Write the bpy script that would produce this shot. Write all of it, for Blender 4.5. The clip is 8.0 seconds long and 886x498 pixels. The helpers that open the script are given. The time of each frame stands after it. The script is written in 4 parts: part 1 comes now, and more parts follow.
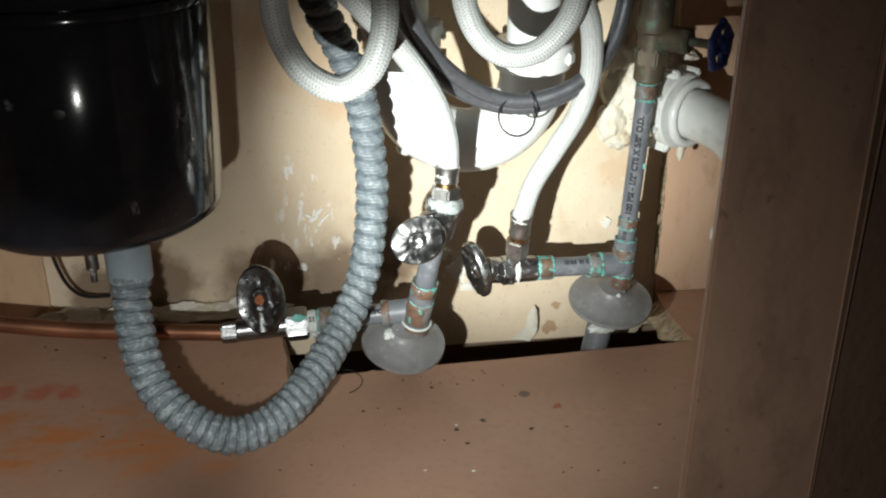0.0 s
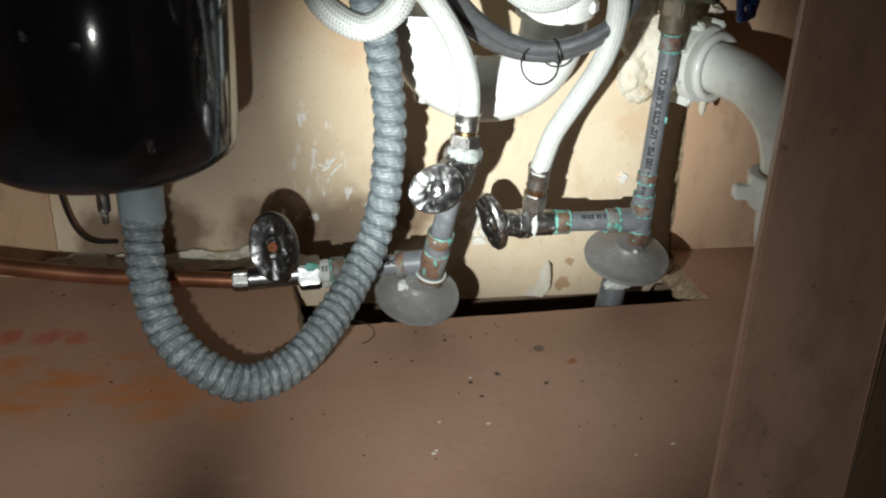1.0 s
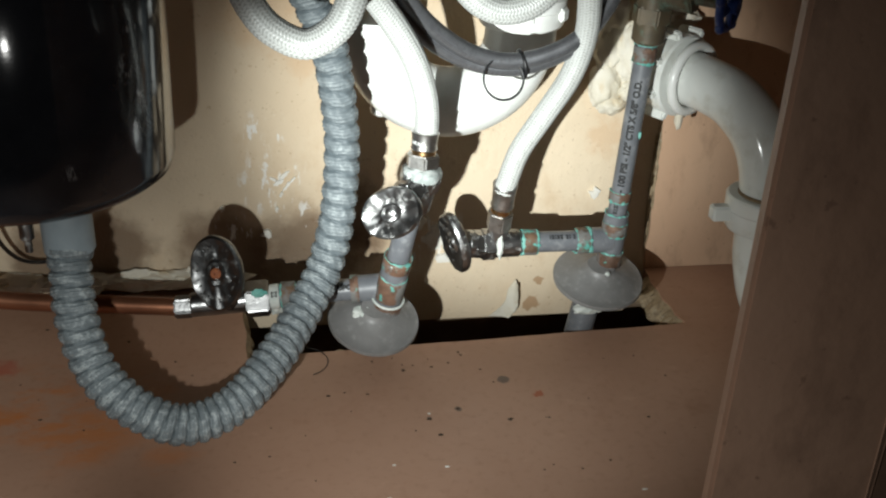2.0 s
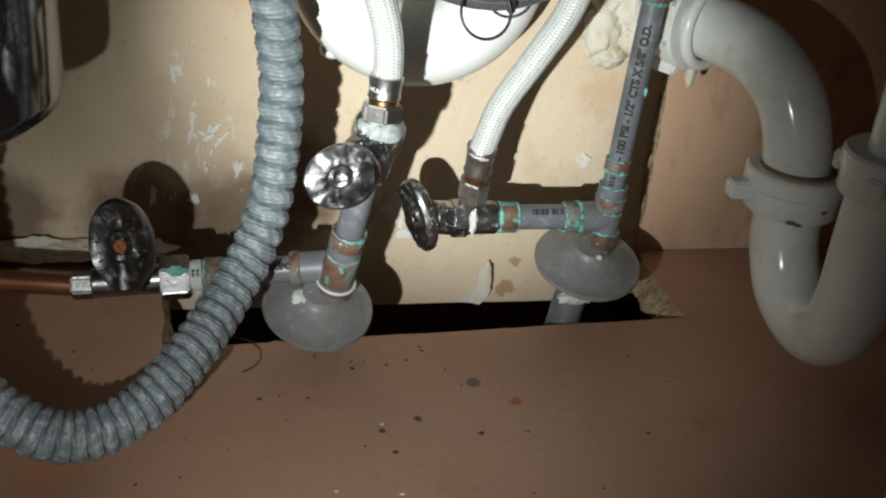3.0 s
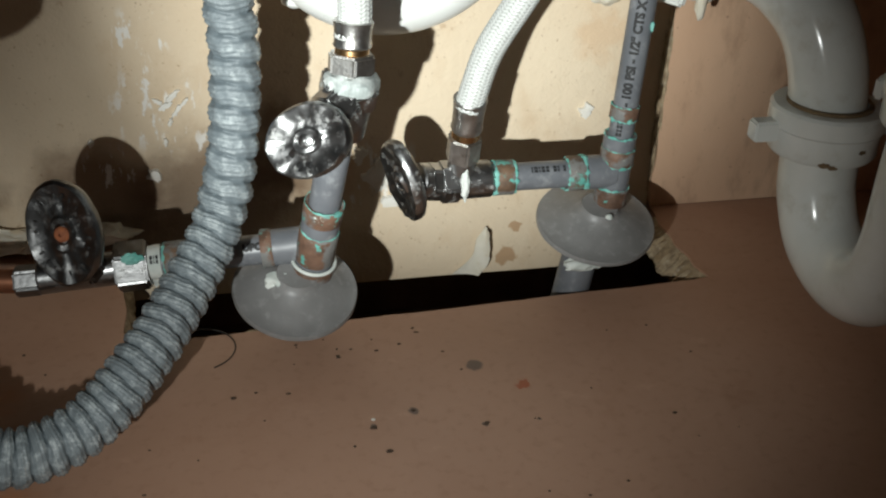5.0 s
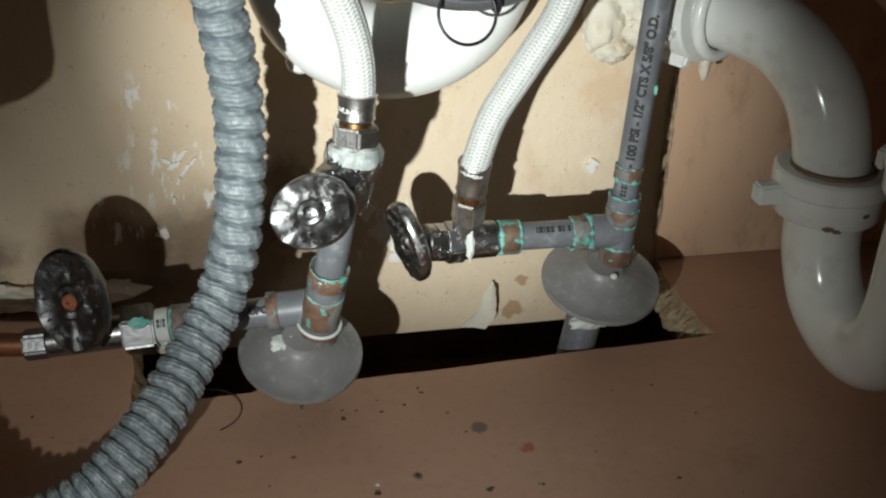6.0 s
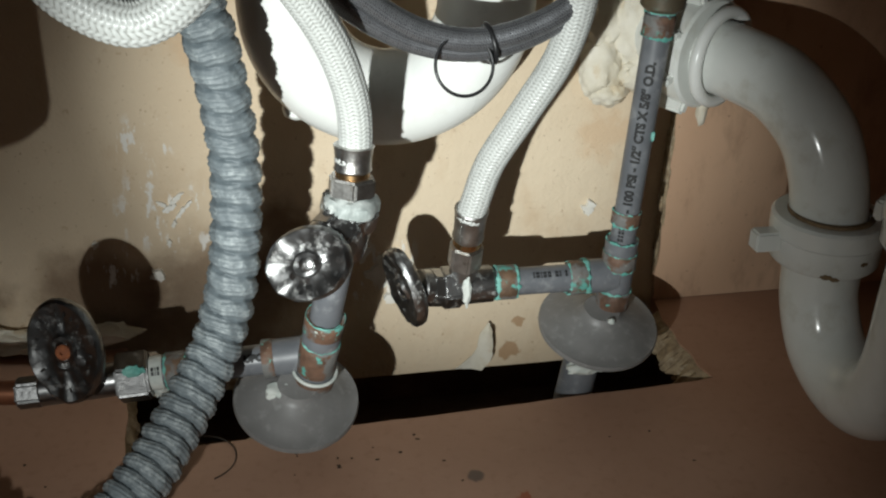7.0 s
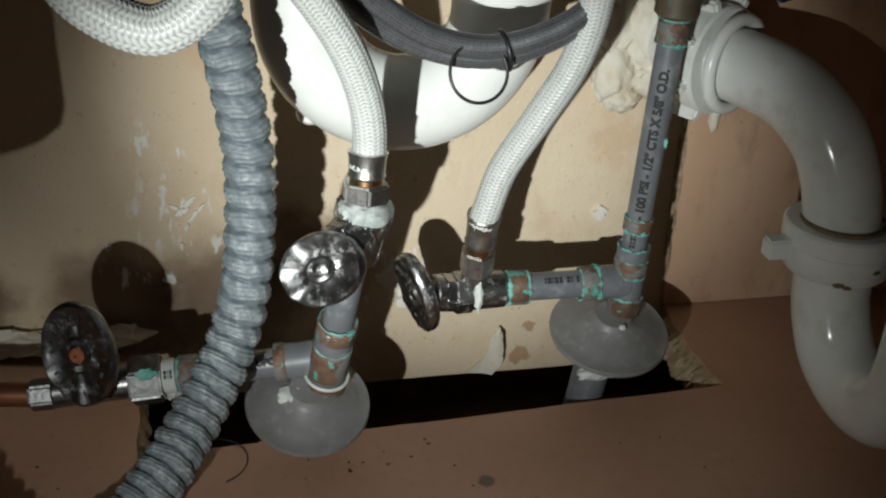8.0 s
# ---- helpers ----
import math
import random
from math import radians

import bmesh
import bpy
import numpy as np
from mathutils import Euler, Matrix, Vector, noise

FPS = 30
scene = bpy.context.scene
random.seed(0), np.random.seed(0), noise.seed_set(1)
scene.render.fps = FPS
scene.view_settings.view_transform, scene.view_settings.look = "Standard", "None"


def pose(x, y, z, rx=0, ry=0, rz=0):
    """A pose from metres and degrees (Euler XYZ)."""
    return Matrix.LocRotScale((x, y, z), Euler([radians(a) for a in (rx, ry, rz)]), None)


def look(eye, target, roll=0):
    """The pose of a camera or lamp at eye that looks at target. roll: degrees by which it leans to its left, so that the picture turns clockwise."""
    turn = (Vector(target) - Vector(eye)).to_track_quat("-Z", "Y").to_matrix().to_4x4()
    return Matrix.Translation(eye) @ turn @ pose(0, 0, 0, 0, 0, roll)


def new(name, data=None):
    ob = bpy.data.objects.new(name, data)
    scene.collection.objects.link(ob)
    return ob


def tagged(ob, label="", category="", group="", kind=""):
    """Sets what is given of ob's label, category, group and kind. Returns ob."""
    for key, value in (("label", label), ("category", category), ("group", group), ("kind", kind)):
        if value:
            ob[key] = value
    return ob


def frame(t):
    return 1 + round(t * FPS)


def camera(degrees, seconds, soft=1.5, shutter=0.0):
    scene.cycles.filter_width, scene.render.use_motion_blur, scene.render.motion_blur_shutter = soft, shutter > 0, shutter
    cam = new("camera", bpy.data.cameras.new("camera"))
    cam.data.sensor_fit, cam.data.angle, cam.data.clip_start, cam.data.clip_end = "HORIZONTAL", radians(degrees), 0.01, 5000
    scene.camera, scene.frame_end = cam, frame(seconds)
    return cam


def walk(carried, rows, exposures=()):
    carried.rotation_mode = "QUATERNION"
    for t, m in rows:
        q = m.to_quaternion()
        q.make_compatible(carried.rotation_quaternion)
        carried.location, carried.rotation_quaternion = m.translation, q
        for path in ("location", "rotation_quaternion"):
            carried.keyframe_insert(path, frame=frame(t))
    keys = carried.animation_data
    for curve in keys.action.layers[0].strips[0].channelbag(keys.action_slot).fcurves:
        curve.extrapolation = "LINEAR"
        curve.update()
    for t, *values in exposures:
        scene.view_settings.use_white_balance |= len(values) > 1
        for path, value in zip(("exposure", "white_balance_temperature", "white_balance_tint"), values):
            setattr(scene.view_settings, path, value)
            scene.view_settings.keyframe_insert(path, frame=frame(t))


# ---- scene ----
cam = camera(46.0, 8.0, soft=2.2)
PATH = [
    (0, (-0.158, -0.677, 0.432), (0.094, 1.132, -0.384), 0.1),
    (0.5, (-0.166, -0.665, 0.438), (0.093, 1.11, -0.447), 1.0),
    (1, (-0.172, -0.667, 0.416), (0.085, 1.113, -0.46), 1.4),
    (2.5, (-0.137, -0.555, 0.419), (0.194, 1.188, -0.505), 3.1),
    (3, (-0.13, -0.492, 0.361), (0.238, 1.23, -0.586), 4.8),
    (3.5, (-0.113, -0.439, 0.345), (0.318, 1.256, -0.626), 4.6),
    (4, (-0.106, -0.44, 0.329), (0.314, 1.243, -0.666), 3.9),
    (4.5, (-0.109, -0.435, 0.326), (0.326, 1.242, -0.674), 4.1),
    (5, (-0.11, -0.432, 0.329), (0.248, 1.26, -0.676), 1.6),
    (6.5, (-0.102, -0.419, 0.359), (0.231, 1.308, -0.594), 1.1),
    (7, (-0.103, -0.415, 0.362), (0.242, 1.315, -0.579), 1.3),
    (7.5, (-0.103, -0.416, 0.364), (0.236, 1.314, -0.58), 1.5),
    (8, (-0.106, -0.414, 0.365), (0.227, 1.319, -0.577), 1.5),
]
EXPOSURES = [(0.0, 0.25), (1.0, 0.1), (2.5, -0.1), (3.0, -0.28), (4.0, -0.22), (5.0, -0.16), (6.5, -0.38), (8.0, -0.64)]
walk(cam, [(t, look(eye, target, roll)) for t, eye, target, roll in PATH], EXPOSURES)

# ---- light: a torch held low beside the camera, a dim kitchen behind ----
world = bpy.data.worlds.new("world")
scene.world = world
world.use_nodes = True
world.node_tree.nodes["Background"].inputs[0].default_value = (0.9, 0.75, 0.6, 1)
world.node_tree.nodes["Background"].inputs[1].default_value = 0.004

TORCH = Vector((-0.222, -0.476, 0.252))


def torch(name, target, watts, cone, blend, size, colour):
    data = bpy.data.lights.new(name, "SPOT")
    data.energy, data.spot_size, data.spot_blend, data.shadow_soft_size, data.color = watts, radians(cone), blend, size, colour
    ob = new(name, data)
    ob.matrix_world = look(TORCH, target)
    return ob


torch("torch_beam", (-0.008, 0.13, 0.166), 25.0, 36, 1.0, 0.004, (0.93, 0.985, 0.96))
torch("torch_spill", (-0.030, 0.08, 0.030), 7.5, 54, 1.0, 0.004, (0.93, 0.975, 0.95))
# extra cone at the torch's place, added to brighten the low left
torch("torch_left_fill", (-0.385, 0.00, 0.030), 5.2, 40, 1.0, 0.004, (0.93, 0.975, 0.95))
torch("torch_rim", (-0.12, 0.10, 0.05), 0.60, 178, 0.7, 0.004, (0.97, 0.97, 0.93))


# ---- materials ----
class Nodes:
    """A small wrapper to write node materials in a few lines."""

    def __init__(self, name, rough=0.5, metal=0.0):
        self.m = bpy.data.materials.new(name)
        self.m.use_nodes = True
        self.t = self.m.node_tree
        self.b = self.t.nodes["Principled BSDF"]
        self.b.inputs["Roughness"].default_value = rough
        self.b.inputs["Metallic"].default_value = metal
        self.co = self.t.nodes.new("ShaderNodeTexCoord").outputs["Object"]
        geo = self.t.nodes.new("ShaderNodeNewGeometry")
        self.pos = geo.outputs["Position"]

    def link(self, a, b):
        self.t.links.new(a, b)

    def noise(self, scale, detail=4, rough=0.55, stretch=None, co=None, shift=0.0):
        n = self.t.nodes.new("ShaderNodeTexNoise")
        n.inputs["Scale"].default_value, n.inputs["Detail"].default_value, n.inputs["Roughness"].default_value = scale, detail, rough
        source = co or self.pos
        mp = self.t.nodes.new("ShaderNodeMapping")
        mp.inputs["Scale"].default_value = stretch or (1, 1, 1)
        mp.inputs["Location"].default_value = (shift, shift * 0.7, shift * 1.3)
        self.link(source, mp.inputs[0])
        self.link(mp.outputs[0], n.inputs["Vector"])
        return n.outputs[0]

    def ramp(self, fac, lo, hi):
        r = self.t.nodes.new("ShaderNodeMapRange")
        r.interpolation_type = "SMOOTHSTEP"
        r.inputs["From Min"].default_value, r.inputs["From Max"].default_value = lo, hi
        self.link(fac, r.inputs["Value"])
        return r.outputs[0]

    def maths(self, op, a, b=None):
        n = self.t.nodes.new("ShaderNodeMath")
        n.operation = op
        for i, v in enumerate((a, b)):
            if v is None:
                continue
            if isinstance(v, (int, float)):
                n.inputs[i].default_value = v
            else:
                self.link(v, n.inputs[i])
        return n.outputs[0]

    def mix(self, fac, a, b):
        n = self.t.nodes.new("ShaderNodeMix")
        n.data_type = "RGBA"
        for i, v in ((0, fac), (6, a), (7, b)):
            if isinstance(v, (int, float)):
                n.inputs[i].default_value = v
            elif isinstance(v, tuple):
                n.inputs[i].default_value = (*v, 1)
            else:
                self.link(v, n.inputs[i])
        return n.outputs[2]

    def near(self, centre, radius, wobble=0.0, scale=30.0, soft=0.5):
        """1 near a place, falling to 0 at the radius, with a ragged outline."""
        d = self.t.nodes.new("ShaderNodeVectorMath")
        d.operation = "DISTANCE"
        self.link(self.pos, d.inputs[0])
        d.inputs[1].default_value = centre
        v = d.outputs["Value"]
        if wobble:
            v = self.maths("ADD", v, self.maths("MULTIPLY", self.maths("SUBTRACT", self.noise(scale), 0.5), wobble))
        return self.ramp(v, radius, radius * soft)

    def colour(self, c):
        if isinstance(c, tuple):
            self.b.inputs["Base Color"].default_value = (*c, 1)
        else:
            self.link(c, self.b.inputs["Base Color"])

    def bump(self, height, strength=0.3, distance=0.001):
        n = self.t.nodes.new("ShaderNodeBump")
        n.inputs["Strength"].default_value, n.inputs["Distance"].default_value = strength, distance
        self.link(height, n.inputs["Height"])
        self.link(n.outputs[0], self.b.inputs["Normal"])

    def rough(self, fac, lo, hi):
        r = self.t.nodes.new("ShaderNodeMapRange")
        r.inputs["To Min"].default_value, r.inputs["To Max"].default_value = lo, hi
        self.link(fac, r.inputs["Value"])
        self.link(r.outputs[0], self.b.inputs["Roughness"])


def mat_floor():
    n = Nodes("brown_board", 0.5)
    big, fine = n.noise(6, 5), n.noise(160, 4, 0.6)
    c = n.mix(n.ramp(big, 0.3, 0.7), (0.385, 0.222, 0.148), (0.45, 0.272, 0.188))
    c = n.mix(n.maths("MULTIPLY", n.ramp(fine, 0.5, 0.75), 0.35), c, (0.30, 0.16, 0.10))
    # rust bled from old tins: a thin orange wash, broken up, with a redder streak
    wash = n.ramp(n.noise(26, 6, 0.7, (0.8, 1.6, 1), None, 2.0), 0.40, 0.66)
    for centre, r, k in (((-0.323, 0.012, 0), 0.060, 0.85), ((-0.285, -0.035, 0), 0.050, 0.7), ((-0.372, -0.015, 0), 0.060, 0.85), ((-0.228, -0.063, 0), 0.028, 0.5), ((-0.43, 0.04, 0), 0.06, 0.7), ((-0.25, 0.01, 0), 0.030, 0.4)):
        c = n.mix(n.maths("MULTIPLY", n.maths("MULTIPLY", wash, n.near(centre, r, 0.05, 30, 0.25)), k), c, (0.52, 0.17, 0.04))
    for centre, r in (((-0.350, 0.049, 0), 0.014), ((-0.372, 0.052, 0), 0.016), ((-0.40, 0.056, 0), 0.014)):
        c = n.mix(n.maths("MULTIPLY", n.near(centre, r, 0.022, 90, 0.3), 0.55), c, (0.45, 0.06, 0.03))
    # faint scuffed rings and pale smears
    c = n.mix(n.maths("MULTIPLY", n.ramp(n.noise(28, 6, 0.7, (1, 2.5, 1), None, 3.0), 0.60, 0.74), 0.35), c, (0.56, 0.36, 0.25))
    c = n.mix(n.maths("MULTIPLY", n.ramp(n.noise(14, 6, 0.7, None, None, 8.0), 0.58, 0.75), 0.4), c, (0.29, 0.135, 0.075))
    # dark drips
    for x, y, r in ((0.0, 0.0, 0.0056), (-0.038, -0.032, 0.0032), (-0.059, -0.040, 0.0018), (-0.005, -0.048, 0.0022), (0.022, -0.048, 0.0012)):
        c = n.mix(n.maths("MULTIPLY", n.near((x, y, 0), r, 0.004, 240, 0.6), 0.85), c, (0.115, 0.085, 0.070))
    c = n.mix(n.maths("MULTIPLY", n.near((0.021, -0.0195, 0), 0.0046, 0.010, 200, 0.5), 0.85), c, (0.36, 0.085, 0.03))
    n.colour(c)
    n.rough(n.noise(40, 3), 0.38, 0.62)
    n.bump(n.noise(420, 3), 0.12, 0.0006)
    return n.m


def mat_wall():
    n = Nodes("beige_plasterboard", 0.75)
    c = n.mix(n.ramp(n.noise(5, 5), 0.3, 0.72), (0.61, 0.485, 0.34), (0.70, 0.58, 0.425))
    c = n.mix(n.maths("MULTIPLY", n.ramp(n.noise(17, 6, 0.65, (1, 1, 0.6)), 0.50, 0.75), 0.6), c, (0.50, 0.335, 0.19))
    c = n.mix(n.maths("MULTIPLY", n.ramp(n.noise(120, 5, 0.7), 0.62, 0.72), 0.5), c, (0.40, 0.26, 0.15))
    c = n.mix(n.maths("MULTIPLY", n.ramp(n.noise(420, 3, 0.6, None, None, 11.0), 0.66, 0.72), 0.6), c, (0.30, 0.19, 0.11))
    # dark brown patches low behind the pipes, part stain, part shade put into the colour
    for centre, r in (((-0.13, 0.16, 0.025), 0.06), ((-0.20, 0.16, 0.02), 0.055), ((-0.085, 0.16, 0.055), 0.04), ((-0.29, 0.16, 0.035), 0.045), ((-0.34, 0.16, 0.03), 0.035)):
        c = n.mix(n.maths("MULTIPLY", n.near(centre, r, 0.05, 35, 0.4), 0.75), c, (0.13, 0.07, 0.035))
    # orange rub where the panel was pulled away
    for centre, r in (((-0.165, 0.16, 0.235), 0.05), ((-0.135, 0.16, 0.195), 0.03), ((0.112, 0.16, 0.12), 0.022)):
        c = n.mix(n.maths("MULTIPLY", n.near(centre, r, 0.06, 50, 0.3), 0.32), c, (0.56, 0.32, 0.15))
    # scraped white plaster showing through, and torn brown paper low down
    for centre, r in (((-0.158, 0.16, 0.088), 0.034), ((-0.125, 0.16, 0.062), 0.022), ((-0.165, 0.16, 0.135), 0.02), ((-0.035, 0.16, 0.03), 0.03), ((-0.02, 0.16, 0.045), 0.02), ((-0.19, 0.16, 0.05), 0.02)):
        streak = n.ramp(n.noise(75, 6, 0.7, (1.5, 1.0, 0.55), None, 6.0), 0.55, 0.60)
        c = n.mix(n.maths("MULTIPLY", n.maths("MULTIPLY", streak, n.near(centre, r, 0.02, 40, 0.5)), 0.85), c, (0.76, 0.74, 0.70))
    for centre, r in (((0.0615, 0.148, -0.004), 0.0055), ((0.0560, 0.147, -0.024), 0.0085), ((0.02, 0.147, 0.008), 0.004)):
        c = n.mix(n.maths("MULTIPLY", n.near(centre, r, 0.012, 130, 0.75), 0.75), c, (0.36, 0.20, 0.09))
    n.colour(c)
    n.bump(n.maths("ADD", n.noise(60, 6, 0.6), n.maths("MULTIPLY", n.noise(500, 2), 0.25)), 0.6, 0.0020)
    return n.m


def mat_panel(name, a, b):
    n = Nodes(name, 0.55)
    c = n.mix(n.ramp(n.noise(9, 6, 0.6, (1, 1, 0.5)), 0.3, 0.7), a, b)
    c = n.mix(n.maths("MULTIPLY", n.ramp(n.noise(60, 5, 0.65, (1, 1, 0.4), None, 2.0), 0.45, 0.72), 0.6), c, tuple(v * 0.62 for v in a))
    c = n.mix(n.maths("MULTIPLY", n.ramp(n.noise(210, 3), 0.66, 0.74), 0.5), c, (0.16, 0.09, 0.06))
    n.colour(c)
    n.rough(n.noise(50, 3), 0.42, 0.65)
    n.bump(n.noise(300, 4), 0.2, 0.0008)
    return n.m


def mat_plain(name, a, b, rough=0.5, scale=80, bump=0.15, metal=0.0, dirt=None, amount=0.5, dirt_scale=45):
    n = Nodes(name, rough, metal)
    c = n.mix(n.ramp(n.noise(scale, 5), 0.3, 0.7), a, b)
    if dirt:
        c = n.mix(n.maths("MULTIPLY", n.ramp(n.noise(dirt_scale, 6, 0.65, None, None, 5.0), 0.52, 0.7), amount), c, dirt)
    n.colour(c)
    n.rough(n.noise(scale * 0.6, 4), max(rough - 0.12, 0.05), min(rough + 0.12, 1))
    if bump:
        n.bump(n.noise(scale * 5, 3), bump, 0.0006)
    return n.m


def mat_chrome(name="limed_chrome", dull=1.0):
    n = Nodes(name, 0.24, 1.0)
    lime = n.ramp(n.noise(170, 8, 0.82), 0.52, 0.74)
    lime = n.maths("MULTIPLY", lime, min(1.0, 0.35 + 0.8 * dull))
    n.colour(n.mix(lime, tuple(0.46 * dull for _ in range(3)), tuple(v * (0.35 + 0.65 * dull) for v in (0.50, 0.50, 0.47))))
    n.link(n.maths("SUBTRACT", 1.0, n.maths("MULTIPLY", lime, 0.85)), n.b.inputs["Metallic"])
    n.rough(lime, 0.30, 0.75)
    n.bump(n.maths("ADD", n.noise(320, 4), n.maths("MULTIPLY", lime, 0.8)), 0.22, 0.0006)
    return n.m


def mat_patina(name, base, green):
    """Copper bands gone brown, with bright verdigris in patches."""
    n = Nodes(name, 0.6, 0.0)
    c = n.mix(n.ramp(n.noise(90, 5), 0.35, 0.65), base, tuple(v * 0.5 for v in base))
    c = n.mix(n.ramp(n.noise(110, 5, 0.6, None, None, 4.0), 0.60 - 0.12 * green, 0.66 - 0.08 * green), c, (0.11, 0.36, 0.31))
    c = n.mix(n.ramp(n.noise(150, 5, 0.6, None, None, 9.0), 0.66, 0.70), c, (0.62, 0.70, 0.63))
    c = n.mix(n.ramp(n.noise(75, 5, 0.6, None, None, 14.0), 0.48, 0.58), c, (0.17, 0.168, 0.160))
    n.colour(c)
    n.bump(n.noise(350, 5), 0.5, 0.0012)
    return n.m


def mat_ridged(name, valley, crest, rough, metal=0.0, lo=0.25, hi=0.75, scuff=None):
    """Colour by the weave or the rings of a hose: what lies deep is darker, for dirt and groove shade in the colour."""
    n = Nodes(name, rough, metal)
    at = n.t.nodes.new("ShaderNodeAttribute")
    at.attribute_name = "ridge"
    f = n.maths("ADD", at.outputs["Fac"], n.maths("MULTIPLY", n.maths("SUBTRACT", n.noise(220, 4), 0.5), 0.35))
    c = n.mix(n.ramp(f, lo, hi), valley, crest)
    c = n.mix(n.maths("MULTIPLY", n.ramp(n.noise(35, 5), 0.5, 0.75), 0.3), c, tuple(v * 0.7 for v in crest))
    if scuff:
        c = n.mix(n.maths("MULTIPLY", n.maths("MULTIPLY", n.ramp(f, 0.35, 0.9), n.ramp(n.noise(190, 7, 0.8), 0.46, 0.62)), 0.8), c, scuff)
    n.colour(c)
    n.rough(n.noise(120, 3), rough - 0.1, rough + 0.12)
    n.bump(n.noise(420, 5, 0.65), 0.7 if scuff else 0.15, 0.0007)
    return n.m


M_FLOOR = mat_floor()
M_WALL = mat_wall()
M_PANEL = mat_panel("brown_back_panel", (0.56, 0.36, 0.235), (0.62, 0.42, 0.285))
M_TAN = mat_panel("tan_back_panel", (0.55, 0.36, 0.22), (0.60, 0.41, 0.26))
M_STILE = mat_panel("brown_stile", (0.36, 0.215, 0.145), (0.42, 0.26, 0.18))
M_CHIP = mat_plain("raw_chipboard", (0.40, 0.31, 0.195), (0.24, 0.175, 0.11), 0.9, 260, 0.8, 0.0, (0.52, 0.45, 0.33), 0.7, 190)
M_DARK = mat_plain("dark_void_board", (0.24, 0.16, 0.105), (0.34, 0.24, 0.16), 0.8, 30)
M_ROOM = mat_plain("kitchen_plaster", (0.40, 0.36, 0.31), (0.44, 0.40, 0.34), 0.8, 8)


def mat_enamel():
    n = Nodes("black_enamel", 0.2)
    c = n.mix(n.ramp(n.noise(60, 5), 0.3, 0.7), (0.013, 0.0145, 0.0185), (0.018, 0.0195, 0.024))
    c = n.mix(n.maths("MULTIPLY", n.ramp(n.noise(300, 6, 0.65, None, None, 5.0), 0.60, 0.72), 0.25), c, (0.06, 0.06, 0.063))
    # grey scrapes where the can was knocked
    scrape = n.ramp(n.noise(330, 5, 0.75, (1.0, 1.0, 0.35), None, 3.0), 0.50, 0.62)
    for centre, r in (((-0.229, -0.053, 0.250), 0.012), ((-0.226, -0.047, 0.222), 0.013), ((-0.222, -0.043, 0.213), 0.009), ((-0.260, -0.079, 0.200), 0.006), ((-0.228, -0.050, 0.270), 0.006), ((-0.320, -0.086, 0.268), 0.005)):
        c = n.mix(n.maths("MULTIPLY", n.maths("MULTIPLY", scrape, n.near(centre, r, 0.008, 120, 0.4)), 0.8), c, (0.20, 0.205, 0.21))
    n.colour(c)
    n.rough(n.noise(36, 4), 0.09, 0.15)
    n.bump(n.noise(300, 3), 0.04, 0.0006)
    return n.m


M_BLACK = mat_enamel()
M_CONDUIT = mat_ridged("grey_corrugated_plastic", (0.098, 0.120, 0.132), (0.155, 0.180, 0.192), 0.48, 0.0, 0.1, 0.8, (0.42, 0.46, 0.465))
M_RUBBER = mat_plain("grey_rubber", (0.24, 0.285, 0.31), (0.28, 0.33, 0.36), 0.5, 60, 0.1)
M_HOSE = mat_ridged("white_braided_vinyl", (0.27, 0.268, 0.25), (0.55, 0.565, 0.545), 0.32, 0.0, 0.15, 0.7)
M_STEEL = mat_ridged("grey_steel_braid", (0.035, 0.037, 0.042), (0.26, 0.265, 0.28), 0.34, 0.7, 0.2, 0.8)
M_CPVC = mat_plain("grey_supply_pipe", (0.120, 0.127, 0.140), (0.160, 0.168, 0.182), 0.40, 70, 0.08, 0.0, (0.45, 0.46, 0.46), 0.3, 90)
M_FLANGE = mat_plain("grey_flange_plastic", (0.185, 0.181, 0.177), (0.225, 0.22, 0.216), 0.45, 60, 0.12, 0.0, (0.36, 0.36, 0.35), 0.4, 170)
M_PVC = mat_plain("white_drain_plastic", (0.74, 0.75, 0.72), (0.80, 0.81, 0.785), 0.28, 30, 0.05, 0.0, (0.55, 0.51, 0.42), 0.25, 40)
M_PVC_OLD = mat_plain("off_white_drain_plastic", (0.67, 0.685, 0.65), (0.73, 0.745, 0.715), 0.15, 30, 0.06, 0.0, (0.40, 0.36, 0.27), 0.3, 50)
M_GRIME = mat_plain("brown_thread_grime", (0.14, 0.09, 0.045), (0.22, 0.15, 0.08), 0.8, 120)
M_CHROME = mat_chrome("limed_chrome", 0.85)
M_FERRULE = mat_plain("satin_chrome", (0.66, 0.65, 0.63), (0.46, 0.45, 0.43), 0.36, 140, 0.25, 1.0, (0.30, 0.27, 0.22), 0.6, 160)
# darker copies of the chrome: dimness of the left valve and middle handle in the colour
M_CHROME_DARK = mat_chrome("darkened_limed_chrome", 0.56)
M_CHROME_SHADED = mat_chrome("shaded_chrome", 0.4)
M_BAND = mat_patina("brown_copper_band", (0.175, 0.098, 0.064), 0.0)
M_BAND_GREEN = mat_patina("verdigris_copper_band", (0.17, 0.105, 0.065), 0.45)
M_VERDI = mat_plain("verdigris_crust", (0.09, 0.33, 0.285), (0.22, 0.50, 0.44), 0.9, 160, 0.6)
M_COPPER = mat_plain("dull_copper", (0.36, 0.155, 0.085), (0.24, 0.10, 0.055), 0.38, 35, 0.05, 0.75)
